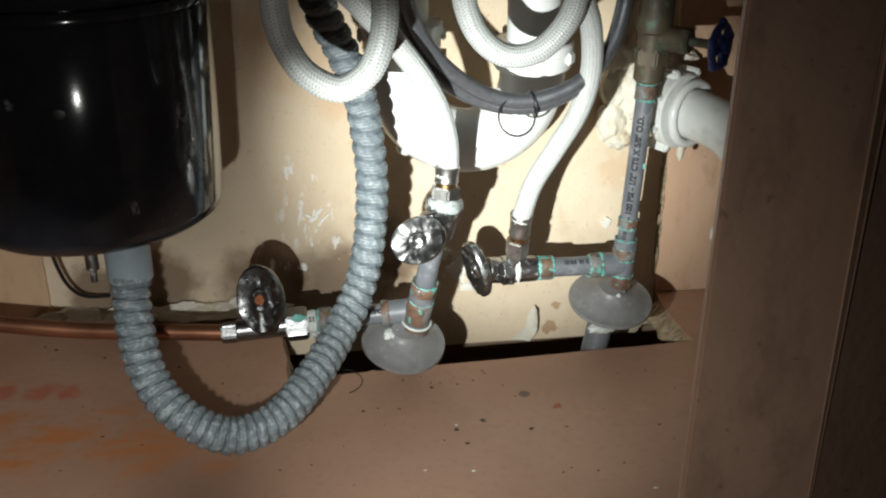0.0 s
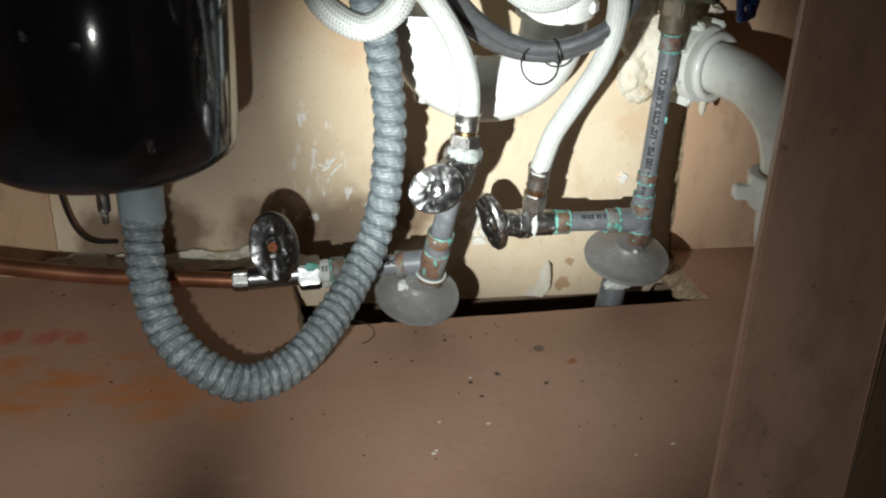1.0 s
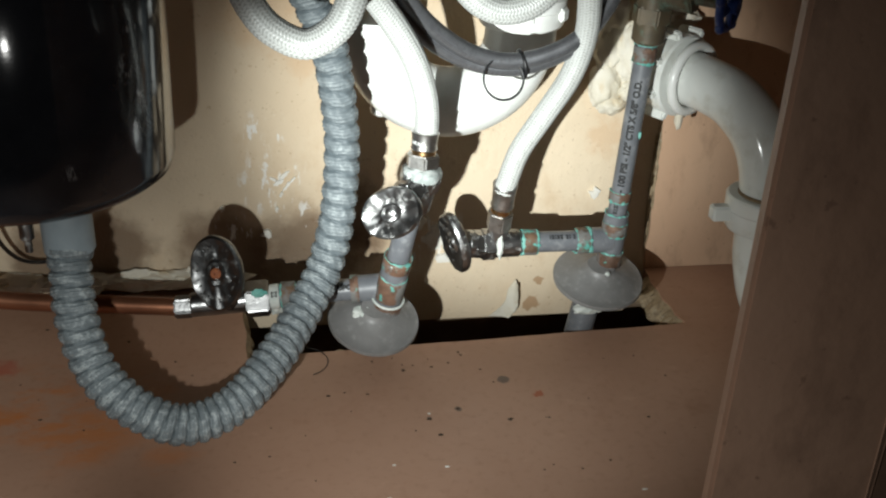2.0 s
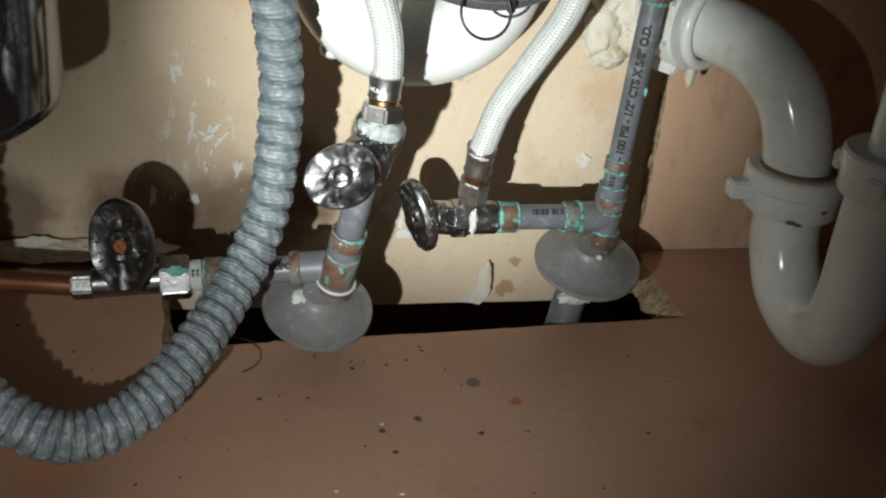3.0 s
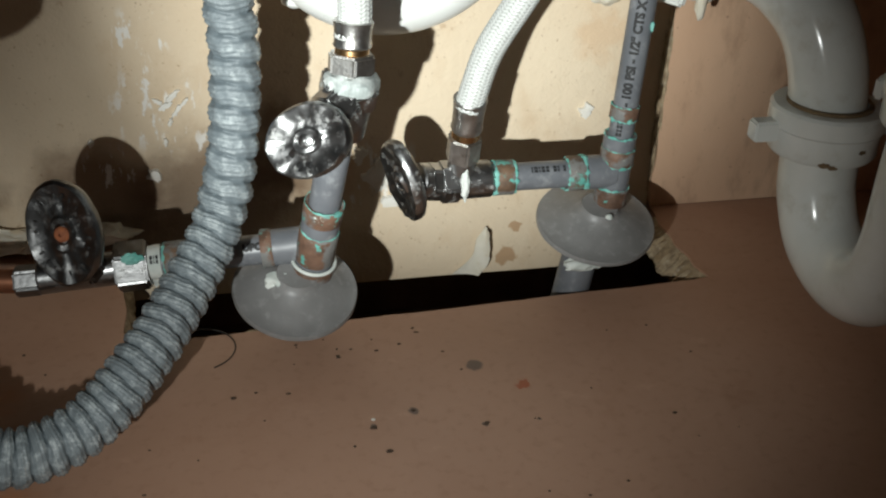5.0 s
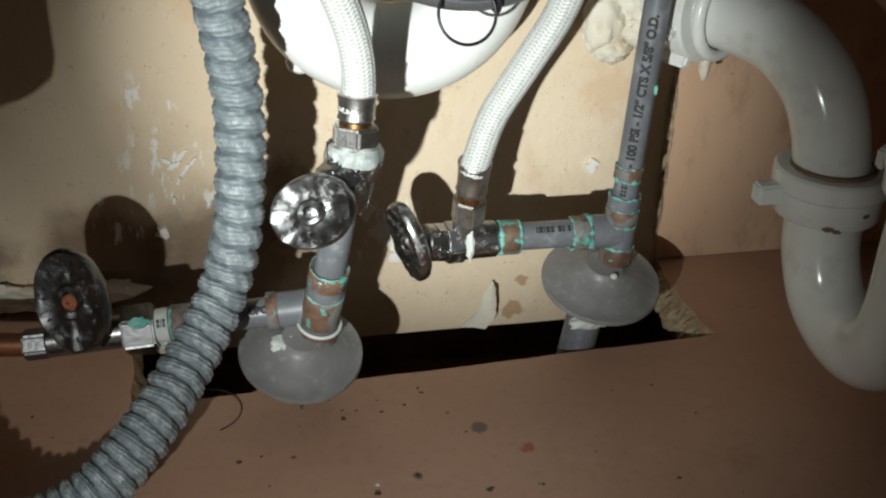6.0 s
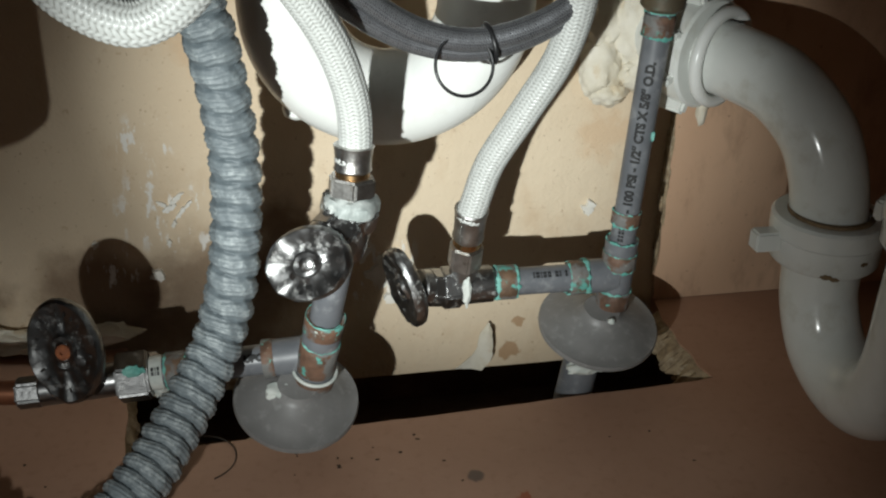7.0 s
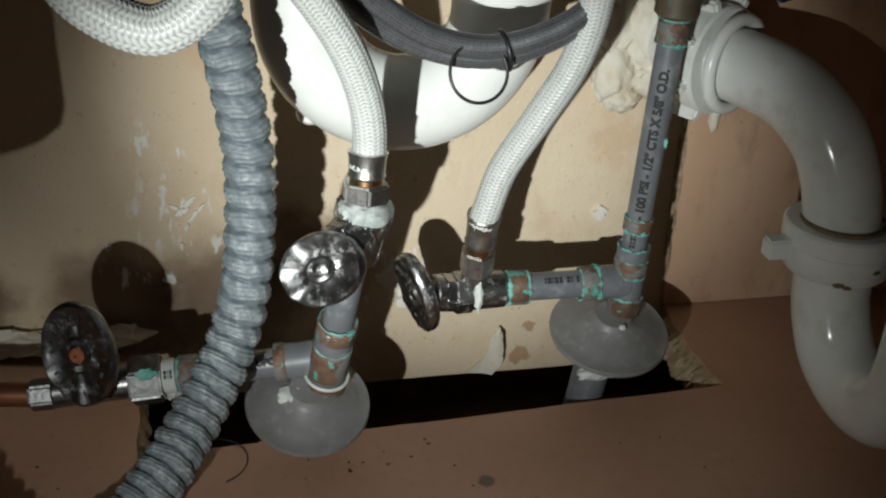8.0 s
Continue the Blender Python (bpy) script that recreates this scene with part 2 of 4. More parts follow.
M_BRASS = mat_plain("tarnished_brass", (0.12, 0.092, 0.055), (0.075, 0.06, 0.04), 0.55, 60, 0.2, 0.25, (0.14, 0.30, 0.24), 0.5, 70)
M_GOLD = mat_plain("brass_thread", (0.62, 0.40, 0.20), (0.50, 0.31, 0.15), 0.28, 60, 0.0, 1.0)
M_BLUE = mat_plain("blue_valve_paint", (0.012, 0.035, 0.16), (0.02, 0.05, 0.22), 0.35, 60, 0.1)
M_FOAM = mat_plain("spray_foam", (0.60, 0.55, 0.44), (0.70, 0.66, 0.57), 0.85, 60, 0.7, 0.0, (0.52, 0.38, 0.20), 0.6, 45)
M_PLASTER = mat_plain("white_plaster", (0.72, 0.69, 0.62), (0.80, 0.78, 0.73), 0.9, 120, 0.5)
M_INK = mat_plain("black_ink", (0.012, 0.012, 0.014), (0.02, 0.02, 0.02), 0.6, 60, 0.0)
M_TIE = mat_plain("black_plastic", (0.010, 0.010, 0.011), (0.016, 0.016, 0.017), 0.4, 60, 0.0)
M_RUST = mat_plain("orange_rust", (0.34, 0.11, 0.04), (0.22, 0.07, 0.03), 0.8, 200, 0.4)
M_SPECK = mat_plain("dark_crumb", (0.05, 0.03, 0.02), (0.10, 0.065, 0.04), 0.9, 300)
M_LIMED = mat_plain("mineral_crust_on_chrome", (0.55, 0.58, 0.56), (0.26, 0.29, 0.28), 0.55, 130, 0.6, 0.1, (0.70, 0.72, 0.69), 0.8, 110)
M_PASTE = mat_plain("pale_joint_paste", (0.48, 0.53, 0.50), (0.66, 0.68, 0.64), 0.7, 100, 0.4)


# ---- mesh helpers ----
def frame_to(axis, up=(0, 0, 1)):
    """Rotation whose local z runs along axis, with local y towards up."""
    z = Vector(axis).normalized()
    y = Vector(up) - z * Vector(up).dot(z)
    if y.length < 1e-6:
        y = Vector((0, 1, 0)) - z * z.y
    y.normalize()
    x = y.cross(z)
    return Matrix((x, y, z)).transposed().to_4x4()


def placed(bm, place=(0, 0, 0), axis=(0, 0, 1), up=(0, 1, 0)):
    bmesh.ops.transform(bm, matrix=Matrix.Translation(place) @ frame_to(axis, up), verts=bm.verts)
    return bm


def lathe(profile, segs=40, squash=1.0):
    """Turns a profile of (radius, height) about z; closed at the ends where the radius is 0."""
    bm = bmesh.new()
    rings = []
    for r, h in profile:
        if r < 1e-6:
            rings.append([bm.verts.new((0, 0, h))])
        else:
            rings.append([bm.verts.new((r * math.cos(2 * math.pi * i / segs), squash * r * math.sin(2 * math.pi * i / segs), h)) for i in range(segs)])
    for a, b in zip(rings, rings[1:]):
        for i in range(segs):
            j = (i + 1) % segs
            if len(a) == 1 and len(b) > 1:
                bm.faces.new((a[0], b[i], b[j]))
            elif len(b) == 1 and len(a) > 1:
                bm.faces.new((a[i], a[j], b[0]))
            elif len(a) > 1:
                bm.faces.new((a[i], a[j], b[j], b[i]))
    bmesh.ops.recalc_face_normals(bm, faces=bm.faces)
    return bm


def rod(radius, length, bevel=0.0008, segs=36):
    b = min(bevel, radius * 0.4, length * 0.4)
    return lathe([(0, 0), (radius - b, 0), (radius, b), (radius, length - b), (radius - b, length), (0, length)], segs)


def sleeve(radius, inner, length, bevel=0.0006, segs=36):
    b = bevel
    return lathe([(inner, 0), (radius - b, 0), (radius, b), (radius, length - b), (radius - b, length), (inner, length)], segs)


def hexagon(radius, length, bevel=0.0012):
    """A hexagonal nut with chamfered corners."""
    bm = bmesh.new()
    bmesh.ops.create_cone(bm, cap_ends=True, segments=6, radius1=radius, radius2=radius, depth=length)
    bmesh.ops.translate(bm, vec=(0, 0, length / 2), verts=bm.verts)
    bmesh.ops.bevel(bm, geom=bm.edges[:], offset=bevel, segments=2, affect="EDGES")
    return bm


def box(size, bevel=0.001, place=(0, 0, 0)):
    bm = bmesh.new()
    bmesh.ops.create_cube(bm, size=1)
    bmesh.ops.scale(bm, vec=size, verts=bm.verts)
    if bevel:
        bmesh.ops.bevel(bm, geom=bm.edges[:], offset=bevel, segments=2, affect="EDGES")
    bmesh.ops.translate(bm, vec=place, verts=bm.verts)
    return bm


def slab(outline, z0, z1):
    """A flat outline in x, y raised from z0 to z1."""
    bm = bmesh.new()
    low = [bm.verts.new((x, y, z0)) for x, y in outline]
    top = [bm.verts.new((x, y, z1)) for x, y in outline]
    bm.faces.new(top)
    bm.faces.new(low[::-1])
    for i in range(len(outline)):
        j = (i + 1) % len(outline)
        bm.faces.new((low[i], low[j], top[j], top[i]))
    bmesh.ops.recalc_face_normals(bm, faces=bm.faces)
    return bm


def lump(size, place, seed, rough=0.35, detail=3, freq=1.6):
    """An uneven blob."""
    bm = bmesh.new()
    bmesh.ops.create_icosphere(bm, subdivisions=detail, radius=1)
    off = Vector((seed * 7.3, seed * 3.1, seed * 5.7))
    for v in bm.verts:
        k = 1 + rough * noise.noise(v.co * freq + off) + rough * 0.5 * noise.noise(v.co * freq * 2.7 + off)
        v.co = Vector((v.co.x * size[0], v.co.y * size[1], v.co.z * size[2])) * k + Vector(place)
    return bm


def joined(*parts):
    out = bmesh.new()
    for bm in parts:
        me = bpy.data.meshes.new("tmp")
        bm.to_mesh(me)
        bm.free()
        out.from_mesh(me)
        bpy.data.meshes.remove(me)
    return out


def glide(points, step):
    """Evenly spaced points on a smooth curve through the given ones."""
    p = [Vector(q) for q in points]
    p = [p[0] * 2 - p[1]] + p + [p[-1] * 2 - p[-2]]
    fine = []
    for a, b, c, d in zip(p, p[1:], p[2:], p[3:]):
        for k in range(40):
            t = k / 40
            fine.append(0.5 * (2 * b + (c - a) * t + (2 * a - 5 * b + 4 * c - d) * t * t + (3 * b - a - 3 * c + d) * t ** 3))
    fine.append(p[-2])
    f = np.array([tuple(v) for v in fine])
    s = np.concatenate(([0], np.cumsum(np.linalg.norm(np.diff(f, axis=0), axis=1))))
    count = max(int(s[-1] / step), 2)
    at = np.linspace(0, s[-1], count + 1)
    out = np.stack([np.interp(at, s, f[:, i]) for i in range(3)], axis=1)
    for _ in range(2):
        out[1:-1] = (out[:-2] + 2 * out[1:-1] + out[2:]) / 4
    return out, at


def tube(points, radius, step=0.002, segs=32, shape=None, cap=True):
    """A tube along a smooth curve. shape(s, a, length) gives the radius at each length and angle, where given."""
    c, s = glide(points, step)
    tan = np.gradient(c, axis=0)
    tan /= np.linalg.norm(tan, axis=1, keepdims=True)
    n = np.cross(tan[0], (0.3, 1, 0.2))
    n /= np.linalg.norm(n)
    ns = []
    for t in tan:
        n = n - t * n.dot(t)
        n /= np.linalg.norm(n)
        ns.append(n)
    ns = np.array(ns)
    bs = np.cross(tan, ns)
    a = np.linspace(0, 2 * math.pi, segs, endpoint=False)
    S, A = np.meshgrid(s, a, indexing="ij")
    R = shape(S, A, s[-1]) if shape else np.full(S.shape, radius)
    V = c[:, None] + R[..., None] * (np.cos(A)[..., None] * ns[:, None] + np.sin(A)[..., None] * bs[:, None])
    verts = V.reshape(-1, 3)
    rows = len(s)
    i, j = np.meshgrid(np.arange(rows - 1), np.arange(segs), indexing="ij")
    k = (j + 1) % segs
    faces = np.stack([i * segs + j, i * segs + k, (i + 1) * segs + k, (i + 1) * segs + j], axis=-1).reshape(-1, 4).tolist()
    if cap:
        faces += [list(range(segs))[::-1], list(range((rows - 1) * segs, rows * segs))]
    me = bpy.data.meshes.new("tube")
    me.from_pydata(verts.tolist(), [], faces)
    if shape:
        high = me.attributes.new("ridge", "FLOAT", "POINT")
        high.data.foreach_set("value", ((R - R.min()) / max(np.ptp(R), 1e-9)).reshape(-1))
    return me


def finish(name, made, material, sharp=38):
    if isinstance(made, bmesh.types.BMesh):
        me = bpy.data.meshes.new(name)
        made.to_mesh(me)
        made.free()
    else:
        me = made
        me.name = name
    me.materials.append(material)
    me.polygons.foreach_set("use_smooth", [True] * len(me.polygons))
    me.set_sharp_from_angle(angle=radians(sharp))
    return new(name, me)


def thing(name, base, label, category, group="", kind=""):
    ob = new(name)
    ob.empty_display_size = 0.01
    ob.location = base
    return tagged(ob, label, category, group, kind)


def part(name, made, material, parent, label="", sharp=38):
    ob = finish(name, made, material, sharp)
    ob.parent = parent
    if not parent.parent:
        ob.matrix_parent_inverse = Matrix.Translation(-parent.location)
    return tagged(ob, label)


def single(name, made, material, label, category, kind="", group="", sharp=38):
    return tagged(finish(name, made, material, sharp), label, category, group, kind)


# ---- the cabinet and the wall behind it ----
BACK = 0.160
LEFT, RIGHT, FRONT, TOP = -0.62, 0.46, -0.37, 0.66
rng = random.Random(4)

# floor board with a long slot sawn out of its back edge
right_edge = [(0.158, BACK), (0.157, 0.145), (0.1545, 0.132), (0.1565, 0.118), (0.155, 0.104), (0.158, 0.090), (0.157, 0.079), (0.161, 0.0645)]
front_edge = [(0.161 - 0.342 * k / 26, 0.0635 - 0.0175 * k / 26 + rng.uniform(-0.0005, 0.0005)) for k in range(27)]
left_edge = [(-0.181, 0.046), (-0.1825, 0.062), (-0.182, 0.081), (-0.185, 0.100), (-0.186, 0.121), (-0.188, BACK)]
outline = [(LEFT, BACK), (LEFT, FRONT), (RIGHT, FRONT), (RIGHT, BACK)] + right_edge + front_edge[1:-1] + left_edge
floor_board = thing("floor", (0, 0, 0), "brown melamine cabinet floor with a sawn slot at the back", "floor", kind="structure")
part("board", slab(outline, -0.016, 0.0), M_FLOOR, floor_board)


def chipped(points, inward, seed):
    """The broken, sloping rim of raw chipboard along a sawn edge."""
    r = random.Random(seed)
    bm = bmesh.new()
    rows = []
    for x, y in points:
        w = inward * r.uniform(0.7, 1.15)
        rows.append([bm.verts.new((x + w * f, y + r.uniform(-0.001, 0.001), z)) for f, z in ((-0.1, -0.0006), (0.25, -0.002 - r.uniform(0, 0.002)), (0.6, -0.006 - r.uniform(0, 0.003)), (1.0, -0.0135), (0.9, -0.0155), (-0.1, -0.0155))])
    for a, b in zip(rows, rows[1:]):
        for i in range(6):
            bm.faces.new((a[i], a[(i + 1) % 6], b[(i + 1) % 6], b[i]))
    bm.faces.new(rows[0])
    bm.faces.new(rows[-1][::-1])
    bmesh.ops.recalc_face_normals(bm, faces=bm.faces)
    return bm


def dense(points, n=6):
    out = []
    for (ax, ay), (bx, by) in zip(points, points[1:]):
        out += [(ax + (bx - ax) * k / n, ay + (by - ay) * k / n) for k in range(n)]
    return out + [points[-1]]


part("chipped_edge", chipped(dense(right_edge[1:]), -0.014, 3), M_CHIP, floor_board, "raw chipboard showing where the board broke away", 25)
part("chipped_edge", chipped(dense(left_edge[:-1]), 0.005, 5), M_CHIP, floor_board, "raw chipboard showing where the board broke away", 25)

# plasterboard wall seen through the cut-out, its foot a little proud
wall = thing("wall_back", (0, BACK, 0), "stained beige plasterboard wall behind the cabinet", "wall", kind="structure")
bm = bmesh.new()
grid = [[bm.verts.new((-0.44 + 0.62 * i / 60, BACK + 0.002 + 0.0012 * noise.noise(Vector((i * 0.13, k * 0.11, 2))) - (0.014 if k == 0 else 0.010 if k == 1 else 0.0) * (0 if i > 56 else 1 if i > 22 else 0.4),
                        (-0.036, 0.006, 0.016)[k] if k < 3 else 0.016 + (TOP - 0.016) * (k - 2) / 40)) for i in range(61)] for k in range(43)]
for a, b in zip(grid, grid[1:]):
    for i in range(60):
        bm.faces.new((a[i], a[i + 1], b[i + 1], b[i]))
low = [bm.verts.new((v.co.x, BACK + 0.016, v.co.z)) for v in grid[0]]
for i in range(60):
    bm.faces.new((grid[0][i + 1], grid[0][i], low[i], low[i + 1]))
bmesh.ops.recalc_face_normals(bm, faces=bm.faces)
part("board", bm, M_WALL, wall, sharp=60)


def ragged_panel(x0, x1, ragged, seed, y0=BACK - 0.003, y1=BACK + 0.0015, z0=0.0005):
    """A thin back panel, one side of it torn unevenly."""
    r = random.Random(seed)
    side = []
    for k in range(90):
        z = z0 + (TOP - z0) * k / 89
        side.append((ragged + 0.0016 * noise.noise(Vector((z * 40, seed, 0))) + r.uniform(-0.0006, 0.0006), z))
    far = x1 if abs(x1 - ragged) > abs(x0 - ragged) else x0
    loop = side + [(far, TOP), (far, z0)]
    b = bmesh.new()
    f = [b.verts.new((x, y0, z)) for x, z in loop]
    g = [b.verts.new((x, y1, z)) for x, z in loop]
    b.faces.new(f)
    b.faces.new(g[::-1])
    for i in range(len(loop)):
        j = (i + 1) % len(loop)
        b.faces.new((f[i], f[j], g[j], g[i]))
    bmesh.ops.recalc_face_normals(b, faces=b.faces)
    return b


single("back_panel", ragged_panel(0.157, RIGHT, 0.157, 2), M_PANEL, "brown hardboard cabinet back with a torn edge", "panel", "structure")
single("back_panel", ragged_panel(LEFT, -0.381, -0.381, 7), M_TAN, "tan hardboard cabinet back with a cut edge", "panel", "structure")
single("torn_edge", lump((0.0022, 0.002, 0.055), (0.1555, BACK - 0.002, 0.085), 3, 0.8, 4, 5), M_CHIP, "pale torn fibres along the cut panel edge", "trim", "structure")

single("wall_left", box((0.016, 0.53, TOP), 0, (LEFT - 0.008, -0.105, TOP / 2)), M_PANEL, "brown cabinet side board", "wall", "structure")
single("wall_right", box((0.016, 0.53, TOP), 0, (RIGHT + 0.008, -0.105, TOP / 2)), M_PANEL, "brown cabinet side board", "wall", "structure")
single("ceiling", box((1.12, 0.62, 0.03), 0, (-0.08, -0.11, TOP + 0.016)), M_ROOM, "underside of the kitchen worktop", "ceiling", "structure")
stile = box((0.046, 0.010, 0.84), 0.0012, (0.023, 0.005, 0.25))
bmesh.ops.rotate(stile, matrix=Matrix.Rotation(radians(-17), 3, "Z"), verts=stile.verts)
bmesh.ops.rotate(stile, cent=(0, 0, 0.2), matrix=Matrix.Rotation(radians(0.9), 3, "Y"), verts=stile.verts)
bmesh.ops.translate(stile, vec=(-0.0298, FRONT - 0.013, 0), verts=stile.verts)
single("stile", stile, M_STILE, "brown laminated upright of the cabinet front", "trim", "structure")
door = thing("door_1", (0.25, FRONT, 0), "shut brown laminated cabinet door beside the opening", "door", kind="structure")
leaf = box((0.44, 0.018, 0.70), 0.0015, (0.220, 0.009, 0.31))
bmesh.ops.rotate(leaf, matrix=Matrix.Rotation(radians(4.5), 3, "Z"), verts=leaf.verts)
bmesh.ops.translate(leaf, vec=(0.0105, FRONT - 0.0262, 0), verts=leaf.verts)
part("leaf", leaf, M_STILE, door)
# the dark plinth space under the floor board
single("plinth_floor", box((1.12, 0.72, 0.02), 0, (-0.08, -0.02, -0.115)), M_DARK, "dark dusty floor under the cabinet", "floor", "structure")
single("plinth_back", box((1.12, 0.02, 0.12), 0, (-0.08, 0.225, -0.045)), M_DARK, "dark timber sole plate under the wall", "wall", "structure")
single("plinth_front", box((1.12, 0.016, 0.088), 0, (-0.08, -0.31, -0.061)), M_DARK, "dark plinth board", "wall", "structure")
# the kitchen outside the cabinet
single("room_floor", box((1.9, 1.5, 0.02), 0, (-0.08, -0.50, -0.136)), M_ROOM, "plain kitchen floor", "floor", "structure")
single("room_wall", box((1.9, 0.02, 1.05), 0, (-0.08, 0.26, 0.40)), M_ROOM, "plain kitchen wall", "wall", "structure")


# ---- waste disposer ----
def profile_ring(pairs):
    return lathe(pairs, 96)


AX, AY, AR, AZ = -0.298, -0.004, 0.0842, 0.170
disposer = thing("waste_disposer", (AX, AY, AZ), "black enamelled food waste disposer with scuffed sides", "waste disposer")
part("body", placed(profile_ring([(0, 0.0), (AR - 0.016, 0.0), (AR - 0.008, 0.0012), (AR - 0.002, 0.006), (AR, 0.013), (AR + 0.001, 0.06), (AR + 0.002, 0.139), (AR + 0.0005, 0.142)]), (AX, AY, AZ)), M_BLACK, disposer)
part("seam_band", placed(profile_ring([(AR + 0.0005, 0.1405), (AR + 0.0040, 0.142), (AR + 0.0045, 0.145), (AR + 0.0030, 0.148), (AR - 0.001, 0.149)]), (AX, AY, AZ)), M_BLACK, disposer, "rolled black seam")
part("upper_body", placed(profile_ring([(AR - 0.001, 0.1485), (AR + 0.001, 0.153), (AR + 0.001, 0.28), (AR - 0.02, 0.31), (0.05, 0.33), (0.045, 0.45), (0, 0.45)]), (AX, AY, AZ)), M_BLACK, disposer)
part("bolt_hole", placed(lathe([(0, 0.0006), (0.0022, 0.0006), (0.0042, 0.0002), (0.0046, -0.002)], 20), (AX + 0.004, AY - AR - 0.0008, 0.2625), (0, -1, 0.02)), M_TIE, disposer, "small dark recess")
part("drain_spigot", placed(rod(0.0150, 0.045, 0.001), (-0.2785, -0.022, 0.1275), (0, 0, 1)), M_RUBBER, disposer, "grey rubber outlet sleeve")
part("terminal_screw", joined(placed(rod(0.0024, 0.046), (-0.3025, -0.020, 0.1255)), placed(rod(0.0044, 0.036), (-0.3025, -0.020, 0.1345))), M_CHROME, disposer, "small bright hanging screw")
single("power_cord", tube([(-0.345, 0.03, 0.19), (-0.350, 0.06, 0.13), (-0.352, 0.09, 0.085), (-0.352, 0.12, 0.055), (-0.346, 0.142, 0.037), (-0.33, 0.153, 0.031)], 0.0016, 0.003, 12), M_TIE, "thin black cord hanging below the disposer", "cable")


# ---- corrugated drain hose ----
def corrugated(S, A, length):
    # rings packed in the bottom bend, stretched above it
    s = np.linspace(0, length, 4000)
    pitch = 0.0088 - 0.0022 * np.exp(-((s - 0.17) / 0.07) ** 2) + 0.0026 / (1 + np.exp(-(s - 0.30) / 0.02))
    phase = np.interp(S, s, np.concatenate(([0], np.cumsum(1 / pitch[:-1] * np.diff(s)))))
    wobble = 0.035 * np.sin(A * 2 + S * 60) + 0.03 * np.sin(A * 3 - S * 97) + 0.02 * np.sin(A * 7 + S * 211)
    wave = np.abs(np.sin(math.pi * (phase + wobble + A / (2 * math.pi)))) ** 0.60
    slim = 1 - 0.10 / (1 + np.exp(-(S - 0.30) / 0.03))
    return slim * (0.0104 + 0.0027 * wave) + 0.00026 * np.sin(2 * math.pi * 4 * (phase + wobble)) + 0.00025 * np.sin(A * 5 + S * 300) * np.sin(A * 3 - S * 171) + 0.00018 * np.sin(A * 11 + S * 523)


hose_path = [(-0.2785, -0.022, 0.140), (-0.2785, -0.030, 0.115), (-0.2755, -0.044, 0.090), (-0.266, -0.057, 0.063), (-0.246, -0.068, 0.043), (-0.217, -0.071, 0.029), (-0.187, -0.060, 0.033), (-0.163, -0.036, 0.047),
             (-0.143, -0.008, 0.064), (-0.1255, 0.014, 0.088), (-0.1155, 0.023, 0.122), (-0.1115, 0.029, 0.166), (-0.1135, 0.030, 0.202), (-0.119, 0.026, 0.238), (-0.130, 0.020, 0.268), (-0.142, 0.015, 0.295), (-0.152, 0.010, 0.33), (-0.158, 0.008, 0.40), (-0.158, 0.008, 0.50)]
drain = thing("drain_hose", (-0.2785, -0.022, 0.140), "grey corrugated plastic drain hose in a U bend", "hose")
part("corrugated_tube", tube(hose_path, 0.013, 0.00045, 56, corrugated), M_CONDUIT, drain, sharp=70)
part("end_cuff", placed(lathe([(0.011, -0.004), (0.0132, -0.0035), (0.0138, 0.0), (0.0134, 0.0035), (0.011, 0.004)], 40), (-0.2785, -0.0235, 0.1265), (0, 0.12, 1)), M_CONDUIT, drain, "thick grey moulded cuff")


# ---- braided supply hoses ----
def braid(radius, strands, cell, depth):
    def shape(S, A, length):
        k = math.pi / cell
        # slanted strands laid in chevrons, side by side round the hose
        fold = np.abs(((strands * A / (2 * math.pi)) % 1.0) * 2 - 1)
        strand = np.abs(np.cos(k * S + 2.4 * fold)) ** 0.7
        gap = np.clip(np.minimum(fold, 1 - fold) * 5, 0, 1)
        return radius + depth * (2 * strand * (0.55 + 0.45 * gap) - 1)
    return shape


def hose(name, path, radius, material, label, strands=9, cell=0.0021, depth=0.00038):
    h = thing(name, path[0], label, "hose")
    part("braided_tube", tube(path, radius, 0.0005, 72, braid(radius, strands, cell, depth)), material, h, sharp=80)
    return h


hose("supply_hose", [(-0.180, -0.088, 0.42), (-0.172, -0.09, 0.345), (-0.170, -0.09, 0.314), (-0.165, -0.09, 0.296), (-0.154, -0.09, 0.280), (-0.136, -0.09, 0.2715), (-0.120, -0.09, 0.280), (-0.112, -0.09, 0.296), (-0.109, -0.088, 0.315), (-0.111, -0.084, 0.345), (-0.12, -0.08, 0.43)],
     0.0076, M_HOSE, "white braided vinyl hose hanging in a loop")
hose_mid = hose("supply_hose", [(-0.0605, 0.0125, 0.176), (-0.058, 0.014, 0.188), (-0.060, 0.010, 0.209), (-0.068, 0.001, 0.234), (-0.081, -0.009, 0.258), (-0.099, -0.019, 0.283), (-0.118, -0.028, 0.305), (-0.135, -0.03, 0.33), (-0.15, -0.03, 0.40)],
     0.0074, M_HOSE, "white braided vinyl hose rising from the chrome stop valve")
hose_right = hose("supply_hose", [(0.0065, 0.065, 0.118), (0.009, 0.064, 0.128), (0.0155, 0.060, 0.152), (0.0295, 0.050, 0.183), (0.042, 0.040, 0.213), (0.0465, 0.030, 0.245), (0.042, 0.020, 0.278), (0.033, 0.015, 0.302), (0.022, 0.012, 0.33), (0.01, 0.01, 0.40)],
     0.0074, M_HOSE, "white braided vinyl hose rising from the chrome stop valve")
